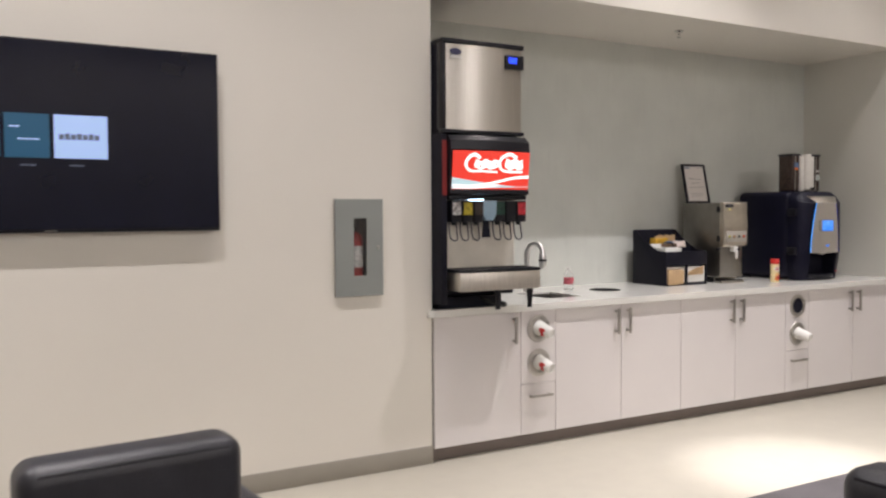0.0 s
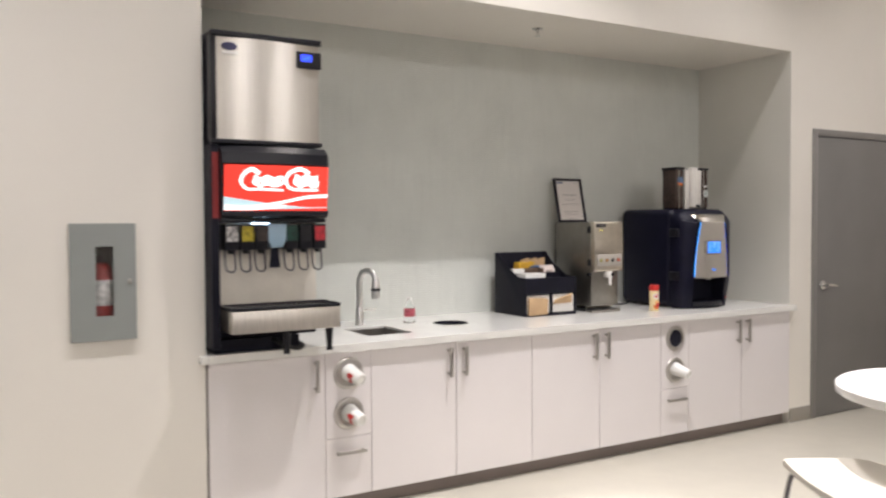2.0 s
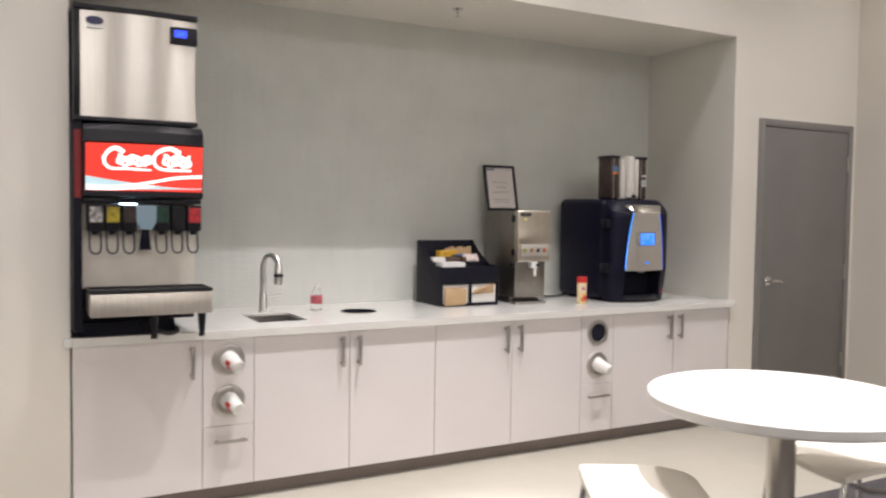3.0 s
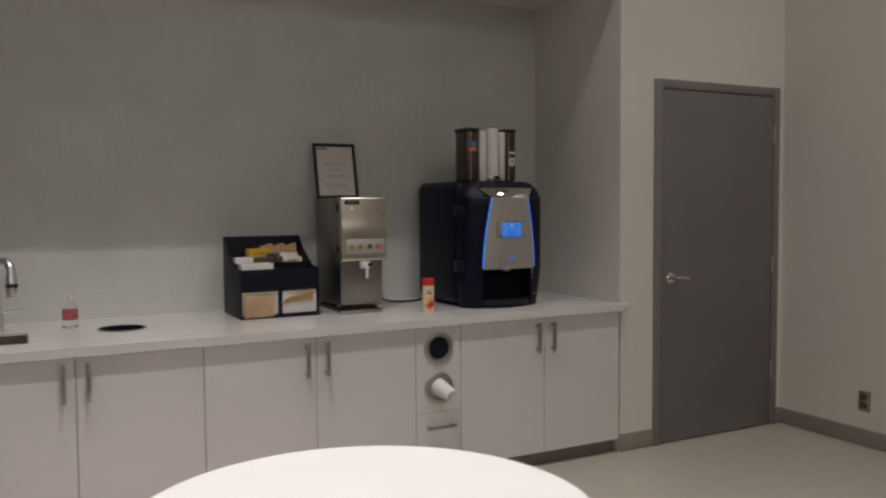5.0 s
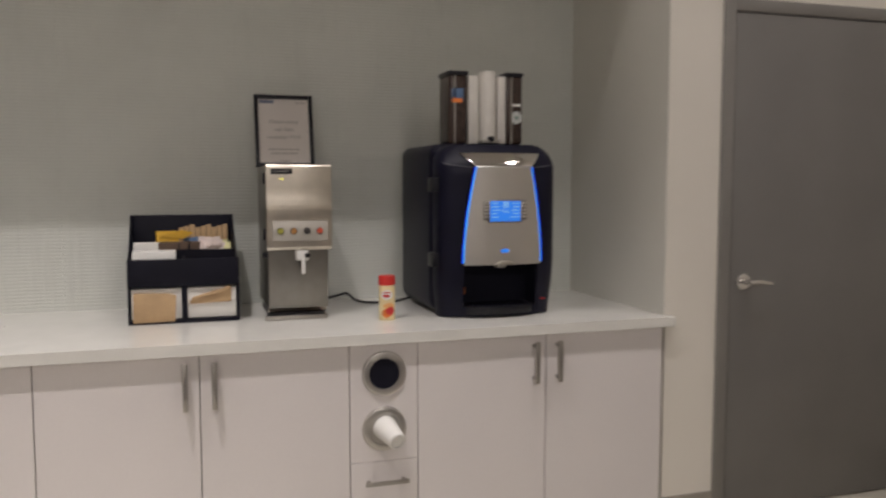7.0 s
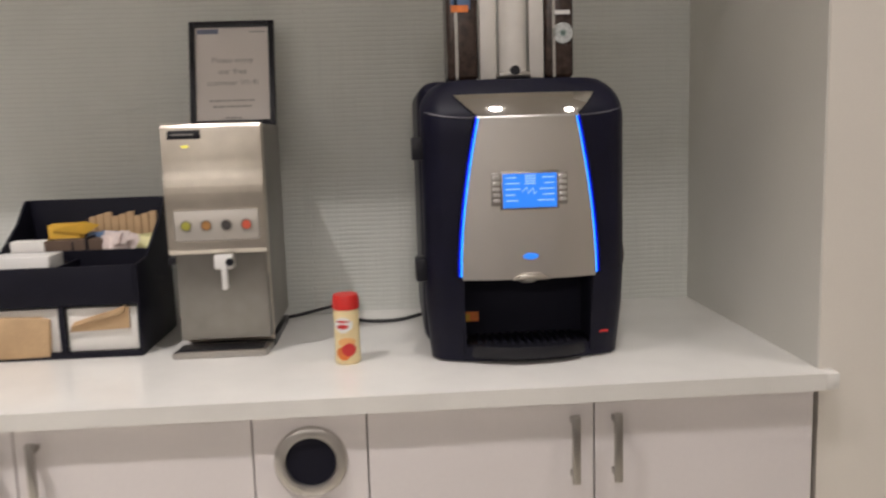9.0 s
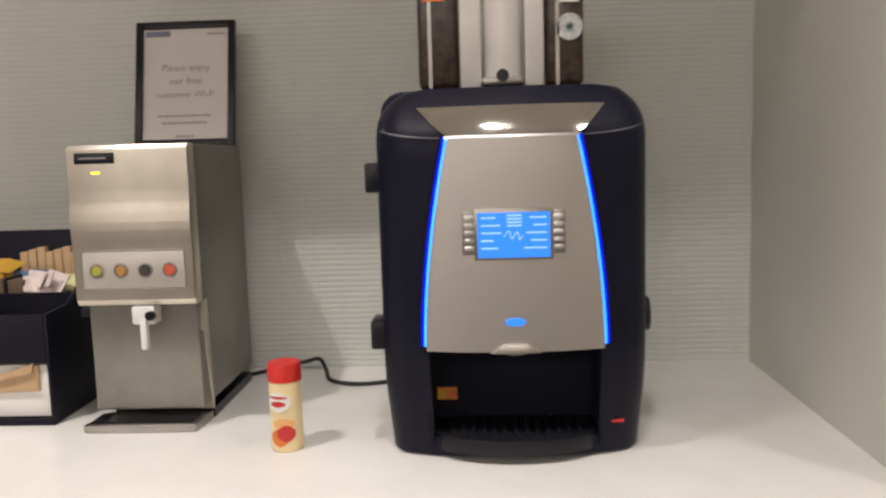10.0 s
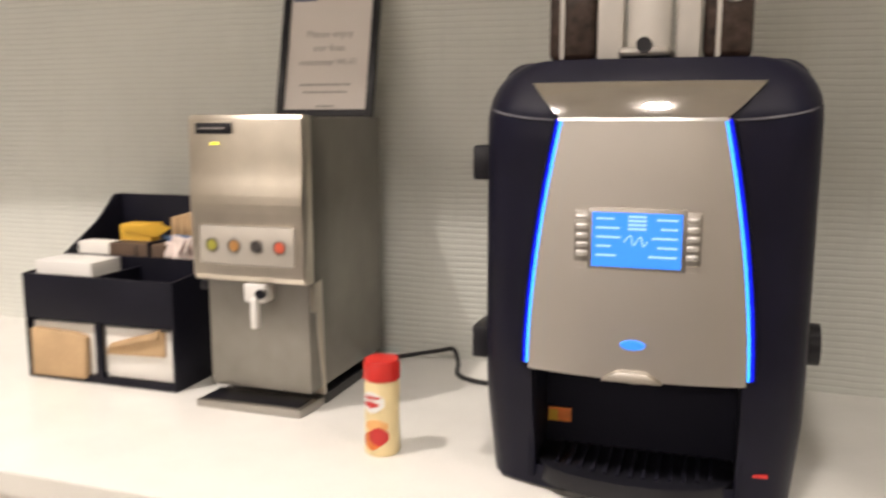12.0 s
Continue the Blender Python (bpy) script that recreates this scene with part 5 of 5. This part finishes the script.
part("back_case", box(B(), (TX0 + 0.03, WALL - 0.036, TZ0 + 0.03), (TX1 - 0.03, WALL - 0.0005, TZ1 - 0.03), 0.006), M_BLACK, tv)
part("bezel", box(B(), (TX0, WALL - 0.052, TZ0), (TX1, WALL - 0.034, TZ1), 0.003), M_BLACK, tv)
sc = part("screen", box(B(), (TX0 + 0.008, WALL - 0.054, TZ0 + 0.016), (TX1 - 0.008, WALL - 0.0518, TZ1 - 0.008)), M_SCREEN, tv, "dark glossy screen")
SY = WALL - 0.0545
for a, b, m, nm in ((1.097, 1.316, M_TILEW, "lit pale blue menu tile"), (0.905, 1.080, M_TILET, "teal menu tile"), (0.70, 0.888, M_TILET, "teal menu tile")):
    tl = part("menu_tile", box(B(), (a, SY - 0.0012, 1.652), (b, SY + 0.0002, 1.842)), m, sc, nm)
    bm = B()
    if m == M_TILEW:
        for k in range(7):
            box(bm, (a + 0.02 + 0.024 * k, SY - 0.0022, 1.734), (a + 0.04 + 0.024 * k, SY - 0.0013, 1.757 + 0.004 * (k % 2)))
        part("tile_print", bm, M_TILED, tl)
    else:
        box(bm, (a + 0.05, SY - 0.0022, 1.729), (b - 0.04, SY - 0.0013, 1.735))
        box(bm, (a + 0.02, SY - 0.0022, 1.782), (a + 0.06, SY - 0.0013, 1.788))
        part("tile_print", bm, M_TILEW, tl)
    part("tile_caption", box(B(), (a + 0.06, SY - 0.001, 1.618), (a + 0.12, SY + 0.0002, 1.623)), M_TILED, sc)
part("maker_mark", box(B(), (1.05, WALL - 0.0532, TZ0 + 0.005), (1.10, WALL - 0.0518, TZ0 + 0.010)), M_HANDLE, tv)

out = thing("wall_outlet", (RIGHT, 3.838, 0.207), "brown two-socket wall outlet with steel cover plate", "outlet")
pl = part("cover_plate", box(B(), (-0.007, -0.037, 0), (-0.0005, 0.037, 0.117), 0.003), M_HANDLE, out)
for z in (0.032, 0.085):
    part("socket", box(B(), (-0.010, -0.018, z - 0.016), (-0.0068, 0.018, z + 0.016), 0.003), M_BROWN, out)

spk = thing("sprinkler_head", (5.18, 4.78, HEAD), "small pendent fire sprinkler under the niche soffit", "sprinkler")
part("escutcheon", lathe(B(), [(0.034, -0.0005), (0.034, -0.004), (0.022, -0.010), (0.012, -0.011)]), M_CHROME, spk)
part("body", lathe(B(), [(0.010, -0.010), (0.010, -0.026), (0.005, -0.03), (0.004, -0.045), (0.018, -0.047), (0.018, -0.049), (0.001, -0.05)]), M_CHROME, spk)

# ---- seating ----
TBX, TBY, TBR, TBZ = 4.588, 1.888, 0.366, 0.968
tab = thing("round_table", (TBX, TBY, 0.004), "round white laminate table on one steel column", "table")
part("tabletop", lathe(B(), [(0.001, TBZ - 0.034), (TBR - 0.008, TBZ - 0.034), (TBR, TBZ - 0.028), (TBR, TBZ - 0.006), (TBR - 0.006, TBZ), (0.001, TBZ)], seg=72), M_TABLE, tab)
part("column", lathe(B(), [(0.038, 0.02), (0.038, TBZ - 0.045), (0.10, TBZ - 0.044), (0.10, TBZ - 0.036)], seg=32), M_STEEL, tab, "brushed steel column")
part("foot", lathe(B(), [(0.26, 0), (0.26, 0.008), (0.06, 0.026), (0.04, 0.05)], seg=48), M_STEEL, tab, "round steel foot")


def stool(at, turn):
    """A bar stool: moulded seat dipping towards its middle, on bent tube legs."""
    c = thing("bar_stool", at, "cream moulded bar stool on bent chrome tube legs", "stool", "stools round the table", turn)
    h, L, wd = 0.757, 0.41, 0.33
    bm = B()
    n = 14
    rows = []
    for i in range(n + 1):
        v = -1 + 2 * i / n
        row = []
        for j in range(n + 1):
            u = -1 + 2 * j / n
            k = 1 - 0.025 * (u * u) ** 2 * (v * v) ** 2
            z = h - 0.028 * (1 - u * u) * (1 - 0.5 * v * v) - 0.030 * max(0, v) ** 2.5
            row.append(bm.verts.new((u * L / 2 * k, v * wd / 2 * k, z)))
        rows.append(row)
    for a, b in zip(rows, rows[1:]):
        for j in range(n):
            bm.faces.new((a[j], a[j + 1], b[j + 1], b[j]))
    r = bmesh.ops.extrude_face_region(bm, geom=bm.faces[:])
    bmesh.ops.translate(bm, verts=[v for v in r["geom"] if isinstance(v, bmesh.types.BMVert)], vec=(0, 0, -0.018))
    part("seat", bm, M_SEAT, c, "cream moulded seat shell")
    for s in (-1, 1):
        part("leg", tube(B(), [(s * 0.178, -0.14, h - 0.03), (s * 0.188, -0.155, h - 0.10), (s * 0.20, -0.18, 0.4), (s * 0.22, -0.205, 0.011)], 0.0085, 12), M_CHROME, c)
        part("leg", tube(B(), [(s * 0.17, 0.14, h - 0.05), (s * 0.185, 0.16, h - 0.12), (s * 0.20, 0.185, 0.4), (s * 0.22, 0.205, 0.011)], 0.0085, 12), M_CHROME, c)
        part("seat_bracket", tube(B(), [(s * 0.17, -0.15, h - 0.03), (s * 0.168, -0.06, h - 0.075), (s * 0.168, 0.05, h - 0.085), (s * 0.17, 0.14, h - 0.05)], 0.009, 10), M_CHROME, c)
    part("footrest", tube(B(), [(-0.208, -0.192, 0.28), (0.208, -0.192, 0.28)], 0.009, 10, 1), M_CHROME, c)
    part("footrest", tube(B(), [(-0.208, 0.192, 0.28), (0.208, 0.192, 0.28)], 0.009, 10, 1), M_CHROME, c)
    return c


st = stool((4.155, 1.925, 0.004), 240)
copy_thing(st, pose(4.99, 1.95, 0.004, 0, 0, 70))


def armchair(at, turn):
    """A low black leather tub chair; its back faces -y."""
    c = thing("leather_armchair", at, "black leather armchair with a padded back and piped edge", "armchair", "lounge armchairs", turn)
    part("seat_cushion", box(B(), (-0.25, -0.14, 0.24), (0.25, 0.44, 0.43), 0.05, 4), M_LEATHER, c)
    bk = part("backrest", box(B(), (-0.252, -0.30, 0.14), (0.252, -0.15, 0.858), 0.045, 5), M_LEATHER, c, "padded leather backrest")
    part("piping", tube(B(), [(-0.212, -0.2885, 0.835), (-0.1, -0.289, 0.8365), (0.1, -0.289, 0.8365), (0.212, -0.2885, 0.835)], 0.006, 8, 6), M_BLACK, bk)
    for s in (-1, 1):
        part("armrest", box(B(), (s * 0.303 - 0.05, -0.22, 0.12), (s * 0.303 + 0.05, 0.43, 0.66), 0.04, 4), M_LEATHER, c)
        for ly in (-0.22, 0.36):
            part("leg", lathe(B(), [(0.016, 0), (0.022, 0.14)], (s * 0.24, ly, 0), 14), M_CHROME, c)
    part("seat_frame", box(B(), (-0.25, -0.18, 0.14), (0.25, 0.40, 0.25), 0.01), M_LEATHER, c)
    return c


ac = armchair((1.085, 2.66, 0.004), 6)
copy_thing(ac, pose(2.70, 1.27, 0.004, 0, 0, -90))
